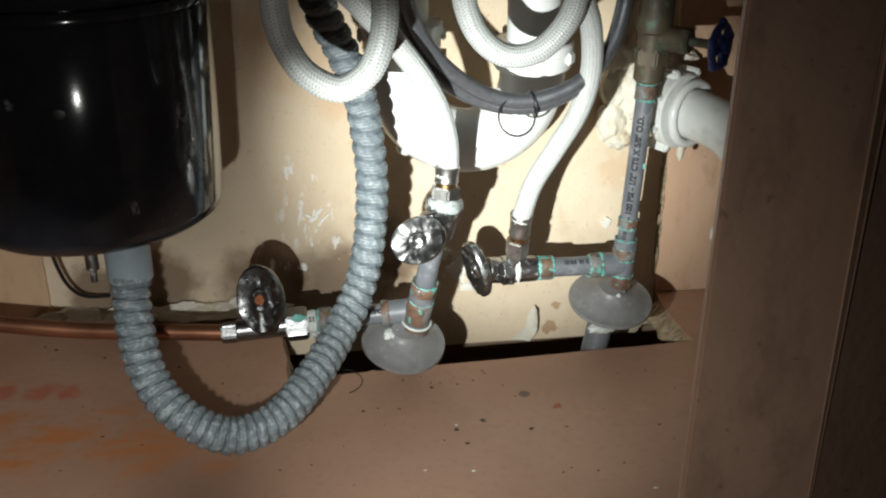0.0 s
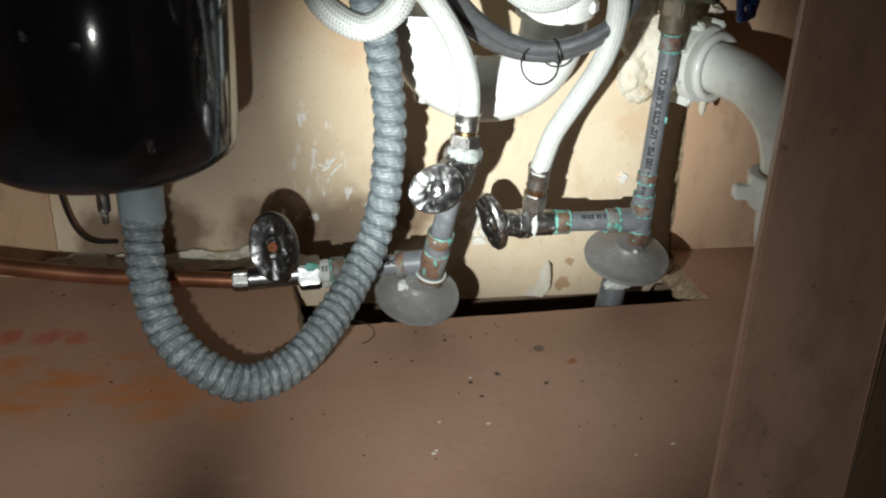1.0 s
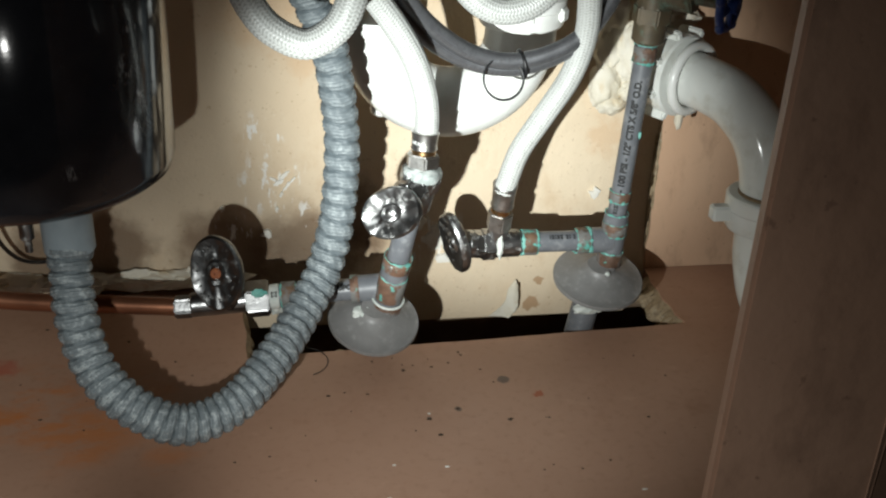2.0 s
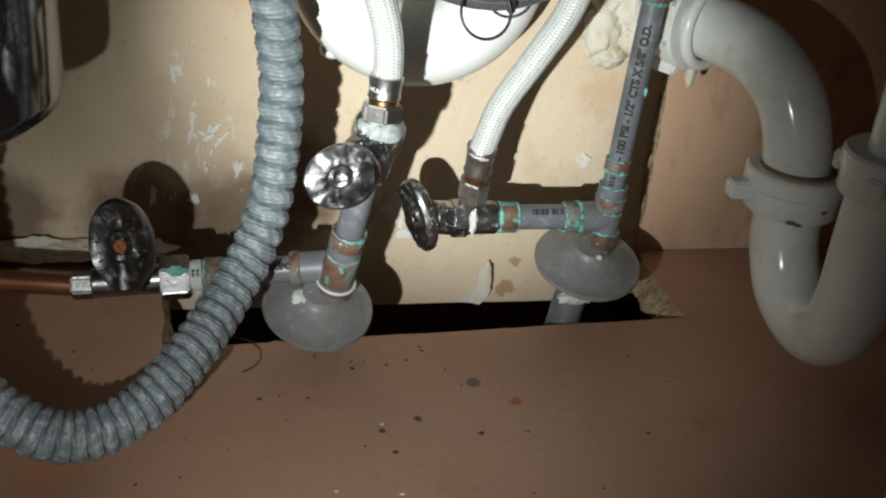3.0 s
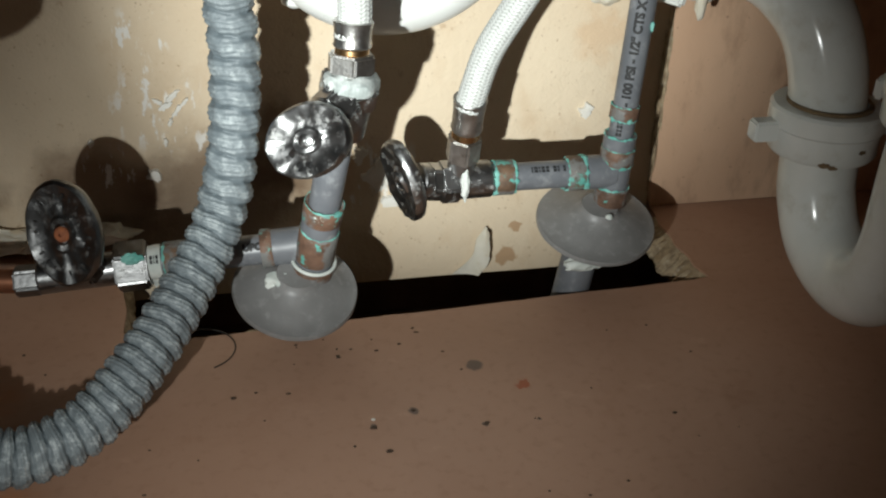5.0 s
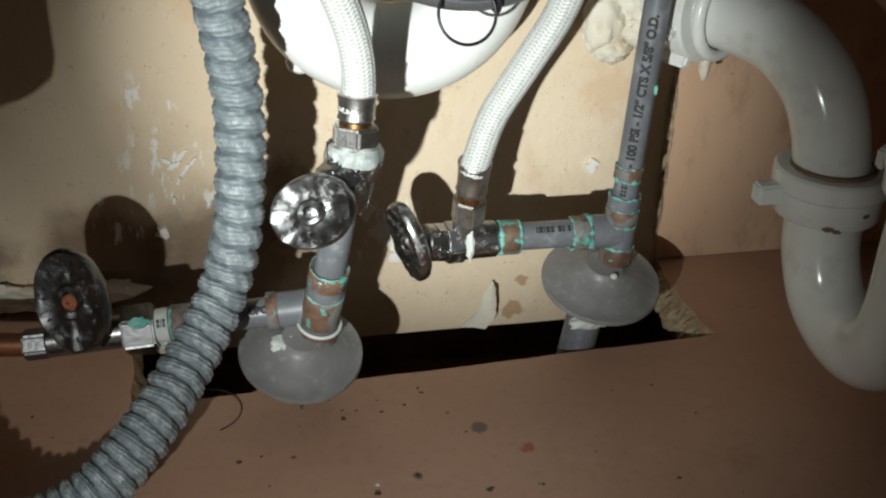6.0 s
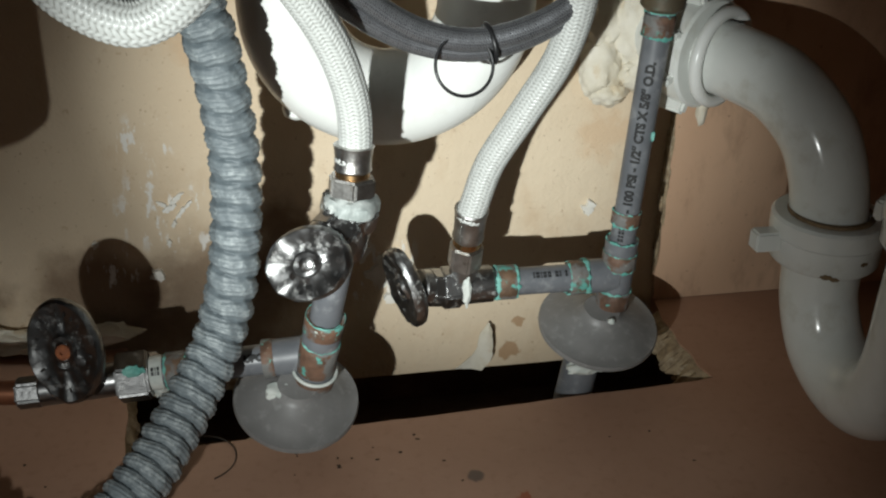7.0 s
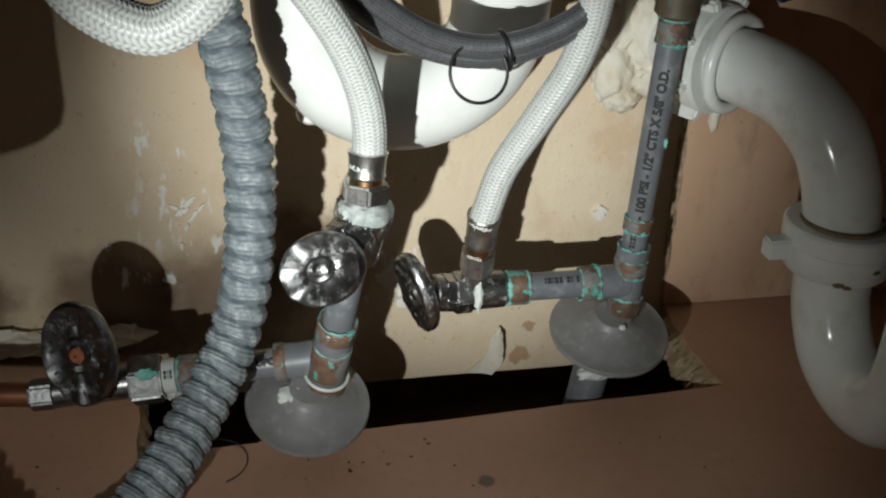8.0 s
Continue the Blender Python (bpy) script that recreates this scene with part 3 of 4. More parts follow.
hose("supply_hose", [(-0.058, 0.0, 0.40), (-0.053, 0.0, 0.325), (-0.047, 0.0, 0.293), (-0.035, 0.0, 0.274), (-0.018, 0.0, 0.265), (0.002, 0.0, 0.269), (0.018, 0.0, 0.285), (0.026, 0.001, 0.304), (0.030, 0.003, 0.33), (0.034, 0.005, 0.40)],
     0.0078, M_HOSE, "white braided vinyl hose hanging in a short loop")
steel = [(-0.103, -0.006, 0.40), (-0.101, -0.003, 0.335), (-0.0965, 0.002, 0.305), (-0.090, 0.010, 0.284), (-0.077, 0.019, 0.261), (-0.056, 0.028, 0.240), (-0.031, 0.033, 0.225), (-0.004, 0.034, 0.219), (0.021, 0.034, 0.2235), (0.043, 0.036, 0.235), (0.062, 0.042, 0.256), (0.071, 0.047, 0.282), (0.074, 0.050, 0.31), (0.074, 0.050, 0.40)]
hose("spray_hose", steel, 0.0052, M_STEEL, "dark grey steel-braided hose sagging in a curve", 11, 0.0012, 0.00018)
hose("spray_hose", [(x + 0.0065 * max(0.2, min(1, -x * 14)), y - 0.004, z + 0.0060) for x, y, z in steel], 0.0054, M_STEEL, "dark grey steel-braided hose sagging beside its twin", 11, 0.0012, 0.00018)


def ring(radius, wire, segs=48, sides=10, turn=1.0):
    bm = bmesh.new()
    rows = []
    count = int(segs * turn)
    for i in range(count + (turn < 1)):
        a = 2 * math.pi * i / segs
        rows.append([bm.verts.new(((radius + wire * math.cos(b)) * math.cos(a), (radius + wire * math.cos(b)) * math.sin(a), wire * math.sin(b))) for b in (2 * math.pi * k / sides for k in range(sides))])
    pairs = list(zip(rows, rows[1:])) + ([(rows[-1], rows[0])] if turn >= 1 else [])
    for p, q in pairs:
        for k in range(sides):
            bm.faces.new((p[k], p[(k + 1) % sides], q[(k + 1) % sides], q[k]))
    bmesh.ops.recalc_face_normals(bm, faces=bm.faces)
    return bm


tie = thing("cable_tie", (-0.006, 0.028, 0.22), "black plastic tie looped round the steel hoses", "cable tie")
part("tail_loop", placed(ring(0.0135, 0.0008), (-0.008, 0.022, 0.2160), (0.12, -0.93, 0.34)), M_TIE, tie)
part("band", placed(ring(0.0088, 0.0012), (0.0055, 0.0322, 0.2225), (1, 0.1, 0.2)), M_TIE, tie)


# ---- the white sink trap in the middle ----
trap = thing("sink_trap", (-0.03, 0.105, 0.148), "glossy white plastic sink trap with slip nuts", "drain trap")
CX, CY, CZ, CR = -0.030, 0.106, 0.2235, 0.051
bend = [(CX - CR, CY, CZ + 0.012)] + [(CX - CR * math.cos(math.pi * k / 14), CY, CZ - CR * math.sin(math.pi * k / 14)) for k in range(15)] + [(CX + CR, CY, CZ + 0.012)]
part("bend", tube(bend, 0.0255, 0.002, 48), M_PVC, trap)
part("moulded_nub", lump((0.007, 0.007, 0.006), (-0.0795, 0.105, 0.1685), 1, 0.1), M_PVC, trap)


def slip_nut(radius, inner, height, lugs, lug, material, place, axis, spin=0.0):
    """A slip nut with moulded lugs."""
    parts = [lathe([(inner, 0), (radius * 0.95, 0), (radius, 0.002), (radius, height * 0.55), (radius * 1.05, height * 0.6), (radius * 1.05, height - 0.0015), (radius, height), (inner, height)], 56)]
    for i in range(lugs):
        b = box((lug, 0.010, height * 0.42), 0.0012, (radius + lug * 0.42, 0, height * 0.5))
        bmesh.ops.rotate(b, matrix=Matrix.Rotation(spin + 2 * math.pi * i / lugs, 3, "Z"), verts=b.verts)
        parts.append(b)
    return placed(joined(*parts), place, axis)


part("slip_nut", slip_nut(0.0300, 0.020, 0.022, 6, 0.004, M_PVC, (CX + CR, CY, CZ + 0.006), (0, 0, 1), 0.4), M_PVC, trap)
part("slip_nut", slip_nut(0.0300, 0.020, 0.022, 6, 0.004, M_PVC, (CX - CR, CY, CZ + 0.024), (0, 0, 1)), M_PVC, trap)
part("tailpiece", placed(rod(0.0205, 0.40), (CX + CR, CY, CZ + 0.015)), M_PVC, trap)
part("riser", placed(rod(0.0205, 0.36), (CX - CR, CY, CZ + 0.03)), M_PVC, trap)


# ---- the off-white trap at the wall ----
ptrap = thing("wall_trap", (0.195, -0.01, 0.022), "off-white plastic P-trap with grimy slip nuts", "drain trap")
arm = [(0.137, 0.150, 0.190), (0.140, 0.128, 0.190), (0.146, 0.106, 0.190), (0.1575, 0.086, 0.189), (0.172, 0.066, 0.183), (0.184, 0.047, 0.167), (0.190, 0.037, 0.147), (0.1925, 0.032, 0.125), (0.193, 0.030, 0.100)]
part("trap_arm", tube(arm, 0.0200, 0.002, 44), M_PVC_OLD, ptrap)
ubend = [(0.193, 0.030, 0.112), (0.1935, 0.029, 0.090), (0.194, 0.026, 0.074), (0.1955, 0.014, 0.054), (0.197, -0.006, 0.0445), (0.197, -0.028, 0.047), (0.196, -0.045, 0.062), (0.195, -0.053, 0.085), (0.194, -0.055, 0.120), (0.194, -0.056, 0.150)]
part("u_bend", tube(ubend, 0.0205, 0.002, 44), M_PVC_OLD, ptrap)
part("slip_nut", slip_nut(0.0285, 0.017, 0.026, 2, 0.0145, M_PVC_OLD, (0.193, 0.030, 0.099), (0.0, 0.02, 1), math.pi), M_PVC_OLD, ptrap)
part("grime_line", placed(sleeve(0.0222, 0.0195, 0.0022), (0.193, 0.030, 0.1245), (0, 0.02, 1)), M_GRIME, ptrap, "brown grime round the joint")
for turn, z, w in ((-2.05, 0.1195, 0.0034), (-1.75, 0.1165, 0.0022), (-2.0, 0.1015, 0.0030), (-1.86, 0.1005, 0.0024), (-1.35, 0.1085, 0.0022)):
    spot = placed(lump((0.0006, w, w * 0.42), (0, 0, 0), int(z * 9000), 0.7, 3, 2.4), (0, 0, 0))
    bmesh.ops.rotate(spot, matrix=Matrix.Rotation(turn, 3, "Z"), verts=spot.verts)
    bmesh.ops.translate(spot, vec=(0.193 + 0.0286 * math.cos(turn), 0.030 + 0.0286 * math.sin(turn), z), verts=spot.verts)
    part("grime_spot", spot, M_GRIME, ptrap, "brown grime stuck to the slip nut")
NUT, NUT_WAY = (0.1345, 0.1245, 0.190), (0.50, -0.866, 0.0)
wall_nut = part("wall_nut", slip_nut(0.0290, 0.018, 0.026, 0, 0, M_PVC_OLD, NUT, NUT_WAY), M_PVC_OLD, ptrap)
for i in range(8):
    a = 0.3 + 2 * math.pi * i / 8
    lug = box((0.0100, 0.0062, 0.0215), 0.0016, (0.0310, 0, 0.0135))
    bmesh.ops.rotate(lug, matrix=Matrix.Rotation(a, 3, "Z"), verts=lug.verts)
    part("lug", placed(lug, NUT, NUT_WAY), M_PVC_OLD, wall_nut)
part("nut_collar", placed(ring(0.0245, 0.0036), (0.1510, 0.0965, 0.190), (0.54, -0.84, 0.0)), M_PVC, ptrap)
part("top_nut", slip_nut(0.0265, 0.017, 0.024, 4, 0.005, M_PVC_OLD, (0.194, -0.056, 0.148), (0, 0, 1), 0.7), M_PVC_OLD, ptrap)
part("tailpiece", placed(rod(0.0165, 0.48), (0.194, -0.056, 0.155)), M_PVC_OLD, ptrap)

foam = thing("spray_foam", (0.115, BACK, 0.15), "lumpy yellowish white spray foam round the drain hole", "foam")
for i, (x, y, z, sx, sy, sz) in enumerate(((0.1035, 0.153, 0.168, 0.0135, 0.011, 0.0200), (0.1045, 0.153, 0.198, 0.0125, 0.012, 0.0210), (0.1050, 0.153, 0.226, 0.0120, 0.012, 0.0190), (0.1100, 0.153, 0.152, 0.0120, 0.010, 0.0090),
                                           (0.128, 0.150, 0.164, 0.015, 0.012, 0.012), (0.142, 0.146, 0.160, 0.015, 0.012, 0.007), (0.120, 0.150, 0.195, 0.013, 0.012, 0.024), (0.150, 0.148, 0.222, 0.020, 0.014, 0.009))):
    part("foam_lump", lump((sx, sy * 0.8, sz), (x, y + 0.001, z), i + 2, 0.22, 4, 2.3), M_FOAM, foam)
part("drip", lump((0.0032, 0.003, 0.009), (0.1475, 0.104, 0.157), 4, 0.3), M_FOAM, foam, "hanging drip of foam")


# ---- pipework ----
def along(a, b, t):
    return tuple(Vector(a).lerp(Vector(b), t))


def run(a, b):
    return (Vector(b) - Vector(a)).length


def pipe_between(a, b, radius):
    return placed(rod(radius, run(a, b), 0.0006, 40), a, Vector(b) - Vector(a))


def band_on(a, b, t, length, radius):
    """A copper band clamped round a pipe at t of its way."""
    d = Vector(b) - Vector(a)
    return placed(lathe([(radius - 0.002, 0), (radius - 0.0004, 0), (radius, 0.0006), (radius - 0.0001, length * 0.5), (radius, length - 0.0006), (radius - 0.0004, length), (radius - 0.002, length)], 40), Vector(along(a, b, t)) - d.normalized() * length / 2, d)


def crusted(parent, bm):
    return tagged(part("verdigris", bm, M_VERDI, parent, "turquoise verdigris crust"), kind="stuff")


def crust(a, b, t, radius, seed, wire=0.00075, gaps=0.2):
    """Verdigris crusted unevenly round a joint, thick in places and gone in others."""
    d = Vector(b) - Vector(a)
    bm = bmesh.new()
    rows = []
    for i in range(72):
        ang = 2 * math.pi * i / 72
        spot = Vector((math.cos(ang), math.sin(ang), seed * 1.7))
        w = wire * max(0.12, gaps * -2 + 1.0 + 1.5 * noise.noise(spot * 2.1) + 0.9 * noise.noise(spot * 6.3))
        off = 0.0007 * noise.noise(spot * 4.1)
        rows.append([bm.verts.new(((radius + 0.55 * w * math.cos(q)) * math.cos(ang), (radius + 0.55 * w * math.cos(q)) * math.sin(ang), off + 1.3 * w * math.sin(q))) for q in (2 * math.pi * k / 8 for k in range(8))])
    for p, q in zip(rows, rows[1:] + rows[:1]):
        for k in range(8):
            bm.faces.new((p[k], p[(k + 1) % 8], q[(k + 1) % 8], q[k]))
    bmesh.ops.recalc_face_normals(bm, faces=bm.faces)
    return placed(bm, along(a, b, t), d)


def flange(place, axis, radius, seed):
    """A shallow domed cover plate with a collar."""
    bm = lathe([(0.0, 0.0140), (0.0105, 0.0145), (0.0115, 0.0125), (0.0135, 0.0105), (0.020, 0.0075), (radius * 0.78, 0.0042), (radius * 0.93, 0.0022), (radius * 0.985, 0.0022), (radius, 0.0010), (radius, -0.0006), (radius - 0.001, -0.0016), (radius * 0.8, 0.0010), (0.0, 0.0080)], 72)
    for v in bm.verts:
        v.co.z += 0.0005 * noise.noise(Vector((v.co.x * 60, v.co.y * 60, seed)))
    return placed(bm, place, axis)


PR = 0.00795
# right supply
PRR = 0.0071
top, foot, tee_at = (0.1062, 0.0795, 0.230), (0.0958, 0.0785, 0.040), (0.0966, 0.0785, 0.069)
supply = thing("supply_pipe", foot, "grey plastic supply pipe with corroded copper bands and printed text", "pipe")
riser = part("riser", pipe_between(foot, top, PRR), M_CPVC, supply)
stub_a, stub_b = tee_at, (0.020, 0.0805, 0.0685)
stub = part("branch", pipe_between(stub_a, stub_b, PR), M_CPVC, supply)
low_a, low_b = (0.0865, 0.0800, 0.040), (0.060, 0.066, -0.09)
part("lower_pipe", pipe_between(low_b, low_a, 0.0108), M_CPVC, supply)
part("tee", joined(pipe_between(along(foot, top, 0.05), along(foot, top, 0.27), 0.0092), pipe_between(stub_a, along(stub_a, stub_b, 0.22), 0.0098)), M_CPVC, supply)
for t, w, m in ((0.075, 0.011, M_BAND), (0.205, 0.010, M_BAND), (0.345, 0.0085, M_BAND)):
    part("copper_band", band_on(foot, top, t, w, 0.0099 if t < 0.3 else 0.0083), m, supply)
for t, w in ((0.30, 0.010), (0.845, 0.011)):
    part("copper_band", band_on(stub_a, stub_b, t, w, 0.0100), M_BAND_GREEN, supply)
for i, (t, rad) in enumerate(((0.105, 0.0097), (0.180, 0.0097), (0.232, 0.0097), (0.272, 0.0091), (0.325, 0.0081), (0.365, 0.0079))):
    crusted(supply, crust(foot, top, t, rad, 11 + i))
for i, (t, rad) in enumerate(((0.235, 0.0098), (0.365, 0.0094), (0.77, 0.0095), (0.915, 0.0098))):
    crusted(supply, crust(stub_a, stub_b, t, rad, 31 + i, 0.0010))
crusted(supply, lump((0.0012, 0.0022, 0.0030), (0.1068, 0.0735, 0.1555), 4, 0.4, 2))
part("flange", flange((0.0885, 0.0770, 0.0365), (0.02, -0.27, 0.96), 0.0350, 1), M_FLANGE, supply, "grey plastic cover flange")
part("joint_paste", joined(lump((0.0095, 0.0045, 0.0045), (0.075, 0.0585, 0.0205), 3, 0.4), lump((0.006, 0.004, 0.0035), (0.085, 0.0580, 0.0215), 5, 0.4)), M_PASTE, supply, "pale joint paste under the flange")
part("paste_spot", lump((0.0022, 0.0022, 0.0018), (0.0905, 0.0615, 0.0485), 8, 0.3, 2), M_PASTE, supply)
part("top_band", band_on(foot, top, 0.918, 0.011, 0.0083), M_BAND, supply)
for i, t in enumerate((0.888, 0.955)):
    crusted(supply, crust(foot, top, t, 0.0081, 71 + i, 0.0007))

# brass valve over the pipe, with a blue wheel
gate = thing("gate_valve", (0.101, 0.069, 0.222), "tarnished brass gate valve with a blue wheel handle", "valve")
part("body", joined(placed(rod(0.0115, 0.085, 0.002), (0.1010, 0.0692, 0.224), (0.03, -0.04, 1)), placed(hexagon(0.0140, 0.013), (0.1015, 0.069, 0.238), (0.03, -0.04, 1)), placed(rod(0.0135, 0.03, 0.002), (0.102, 0.068, 0.262), (0.03, -0.04, 1))), M_BRASS, gate)
part("bonnet", joined(placed(rod(0.0095, 0.022, 0.0015), (0.106, 0.066, 0.259), (0.70, -0.70, 0)), placed(hexagon(0.0105, 0.008), (0.1185, 0.0535, 0.259), (0.70, -0.70, 0)), placed(rod(0.0035, 0.026), (0.122, 0.050, 0.259), (0.70, -0.70, 0))), M_BRASS, gate)
WHEEL, WAY = (0.1405, 0.0315, 0.259), (0.70, -0.70, 0.0)
rim = [ring(0.0150, 0.0030, 40, 12)] + [lump((0.0042, 0.0042, 0.0034), (0.0165 * math.cos(2 * math.pi * i / 5 + 0.6), 0.0165 * math.sin(2 * math.pi * i / 5 + 0.6), 0), i, 0.05, 2) for i in range(5)]
handwheel = part("wheel_handle", placed(joined(*rim), WHEEL, WAY), M_BLUE, gate, "glossy blue wheel handle")
part("hub", placed(rod(0.0052, 0.007), WHEEL, WAY), M_BLUE, handwheel)
for i in range(5):
    part("spoke", placed(placed(rod(0.0022, 0.0145), (0, 0, 0.001), (math.cos(2 * math.pi * i / 5), math.sin(2 * math.pi * i / 5), 0)), WHEEL, WAY), M_BLUE, handwheel)
part("riser", placed(rod(0.0095, 0.30), (0.1035, 0.066, 0.30), (0.03, -0.04, 1)), M_BRASS, gate)
gate.location += Vector((0.0050, 0.0100, -0.0015))


def print_on(text, a, b, radius, start, height, facing, parent):
    """Prints a line of text round a pipe: along it from start, on the side that faces the given way."""
    curve = bpy.data.curves.new("text", "FONT")
    curve.body, curve.size, curve.offset = text, height * 1.4, 0.00042
    tmp = bpy.data.objects.new("text", curve)
    scene.collection.objects.link(tmp)
    bpy.context.view_layer.update()
    me = bpy.data.meshes.new_from_object(tmp.evaluated_get(bpy.context.evaluated_depsgraph_get()))
    bpy.data.objects.remove(tmp)
    bpy.data.curves.remove(curve)
    fine = bmesh.new()
    fine.from_mesh(me)
    bmesh.ops.triangulate(fine, faces=fine.faces)
    for _ in range(3):
        bmesh.ops.subdivide_edges(fine, edges=[e for e in fine.edges if e.calc_length() > 0.0009], cuts=1)
        bmesh.ops.triangulate(fine, faces=[f for f in fine.faces if len(f.verts) > 3])
    fine.to_mesh(me)
    fine.free()
    m = Matrix.Translation(a) @ frame_to(Vector(b) - Vector(a), facing)
    for v in me.vertices:
        ang = math.pi / 2 - (v.co.y - height / 2) / radius
        r = radius + 0.00018
        v.co = m @ Vector((r * math.cos(ang), r * math.sin(ang), start + v.co.x))
    return part("printed_text", me, M_INK, parent, "black printed pipe marking")


def print_bars(a, b, radius, start, widths, height, facing, parent):
    """Marking too small to read: short dark bars round a pipe."""
    bm = bmesh.new()
    m = Matrix.Translation(a) @ frame_to(Vector(b) - Vector(a), facing)
    s = start
    for w in widths:
        if w > 0:
            for k in range(2):
                q = []
                for ds, h in ((0, k * 0.5), (w, k * 0.5), (w, k * 0.5 + 0.42), (0, k * 0.5 + 0.42)):
                    ang = math.pi / 2 + (h - 0.5) * height / radius
                    q.append(bm.verts.new(m @ Vector(((radius + 0.0002) * math.cos(ang), (radius + 0.0002) * math.sin(ang), s + ds))))
                bm.faces.new(q)
        s += abs(w) + 0.0006
    return tagged(part("printed_marking", bm, M_INK, parent, "small black printed marking"), kind="stuff")


print_on("- 100 PSI - 1/2\" CTS X 5/8\" O.D.", foot, top, PRR, 0.0708, 0.0046, (-0.45, -0.85, 0.1), riser)
print_bars(stub_a, stub_b, PR, 0.030, (0.0015, -0.001, 0.001, 0.002, -0.001, 0.002, 0.002, 0.0008, 0.0022, 0.001), 0.0038, (-0.2, -0.62, 0.78), stub)
print_bars(foot, top, PRR, 0.0530, (0.002, 0.0014, 0.002, 0.0012), 0.0036, (-0.5, -0.8, 0.1), riser)


# ---- chrome stop valves ----
def oval_handle(place, facing, up, tall, wide, name, parent, seed, label, material=M_CHROME, marked=False):
    """A thick chrome oval with a dished, ribbed face."""
    bm = lathe([(0, 0.0012), (0.16, 0.0012), (0.20, 0.0022), (0.30, 0.0024), (0.36, 0.0012), (0.55, 0.0008), (0.78, 0.0022), (0.92, 0.0026), (0.985, 0.0014), (1.0, -0.0005), (0.97, -0.0026), (0.85, -0.0040), (0.4, -0.0058), (0.0, -0.0062)], 64)
    for v in bm.verts:
        a = math.atan2(v.co.y, v.co.x)
        r = math.hypot(v.co.x, v.co.y)
        z = v.co.z
        z += 0.0010 * noise.noise(Vector((v.co.x * 3.5, v.co.y * 3.5, seed)))
        v.co = Vector((v.co.x * wide / 2, v.co.y * tall / 2, z * 1.25))
    knob = part(name, placed(bm, place, facing, up), material, parent, label)
    if not marked:
        return knob
    # raised marks round the rim, too worn to read
    marks = []
    for q in range(22):
        a = 2 * math.pi * (q + 0.5) / 22 + seed
        if q % 11 in (0, 5):
            continue
        m = box((0.0026, 0.0011, 0.0009), 0.0002)
        bmesh.ops.rotate(m, matrix=Matrix.Rotation(a, 3, "Z"), verts=m.verts)
        bmesh.ops.translate(m, vec=(0.72 * wide / 2 * math.cos(a), 0.72 * tall / 2 * math.sin(a), 0.0022), verts=m.verts)
        marks.append(m)
    tagged(part("raised_marks", placed(joined(*marks), place, facing, up), material, knob, "worn raised marks round the rim"), kind="stuff")
    return knob


def stop_valve(base, body_a, body_b, out_from, out_to, stem, handle, facing, up, tall, wide, label, seed, fed, k=1.0, knob=M_CHROME):
    """Body, outlet nut with crimped ferrule, stem and oval handle."""
    v = thing("stop_valve", base, label, "valve")
    d = Vector(body_b) - Vector(body_a)
    part("body", joined(placed(rod(0.0106 * k, run(body_a, body_b), 0.0012), body_a, d), placed(hexagon(0.0126 * k, 0.011), along(body_a, body_b, 0.62), d)), M_CHROME, v)
    o = Vector(out_to) - Vector(out_from)
    n = run(out_from, out_to)
    part("outlet", placed(rod(0.0078 * k, n * 0.36), out_from, o), M_CHROME, v)
    part("outlet_nut", placed(hexagon(0.0099 * k, n * 0.30), along(out_from, out_to, 0.24), o), M_FERRULE, v)
    part("thread", placed(sleeve(0.0078, 0.004, n * 0.10), along(out_from, out_to, 0.53), o), M_GOLD, v, "bright brass thread")
    part("ferrule", placed(lathe([(0.004, 0), (0.0082, 0.0002), (0.0088, n * 0.03), (0.0083, n * 0.07), (0.0084, n * 0.2), (0.0087, n * 0.30), (0.0092, n * 0.37), (0.0085, n * 0.385), (0.004, n * 0.385)], 36), along(out_from, out_to, 0.62), o), M_FERRULE, fed, "crimped chrome ferrule")
    s = Vector(handle) - Vector(stem)
    m = s.length
    part("bonnet", joined(placed(hexagon(0.0112 * k, m * 0.42), stem, s), placed(rod(0.0103 * k, m * 0.25), along(stem, handle, 0.38), s)), M_CHROME, v, "dark limed chrome bonnet nut")
    part("stem", placed(rod(0.0042, m * 0.9), stem, s), M_CHROME, v)
    h = oval_handle(handle, facing, up, tall, wide, "handle", v, seed, "worn chrome oval handle", knob)
    c = Vector(handle) + Vector(facing).normalized() * 0.0012
    part("handle_screw", placed(lathe([(0.0038, 0), (0.0038, 0.0012), (0.0028, 0.0020), (0.0008, 0.0022), (0.0008, 0.0010), (0, 0.0010)], 24), c, facing, up), M_CHROME, h)
    return v


valve_right = stop_valve((0.02, 0.080, 0.069), (0.0245, 0.0804, 0.0686), (-0.006, 0.0785, 0.069), (0.0065, 0.0785, 0.072), (0.0078, 0.0655, 0.1235), (-0.004, 0.0788, 0.069), (-0.0265, 0.0725, 0.0745), (-0.90, -0.36, -0.24), (-0.2, 0.0, 0.98), 0.050, 0.034,
                         "limed chrome stop valve on the grey branch pipe", 2, hose_right)
part("joint_paste", lump((0.0025, 0.0020, 0.0085), (0.0075, 0.0690, 0.0715), 6, 0.5), M_PASTE, valve_right, "smear of white joint paste")

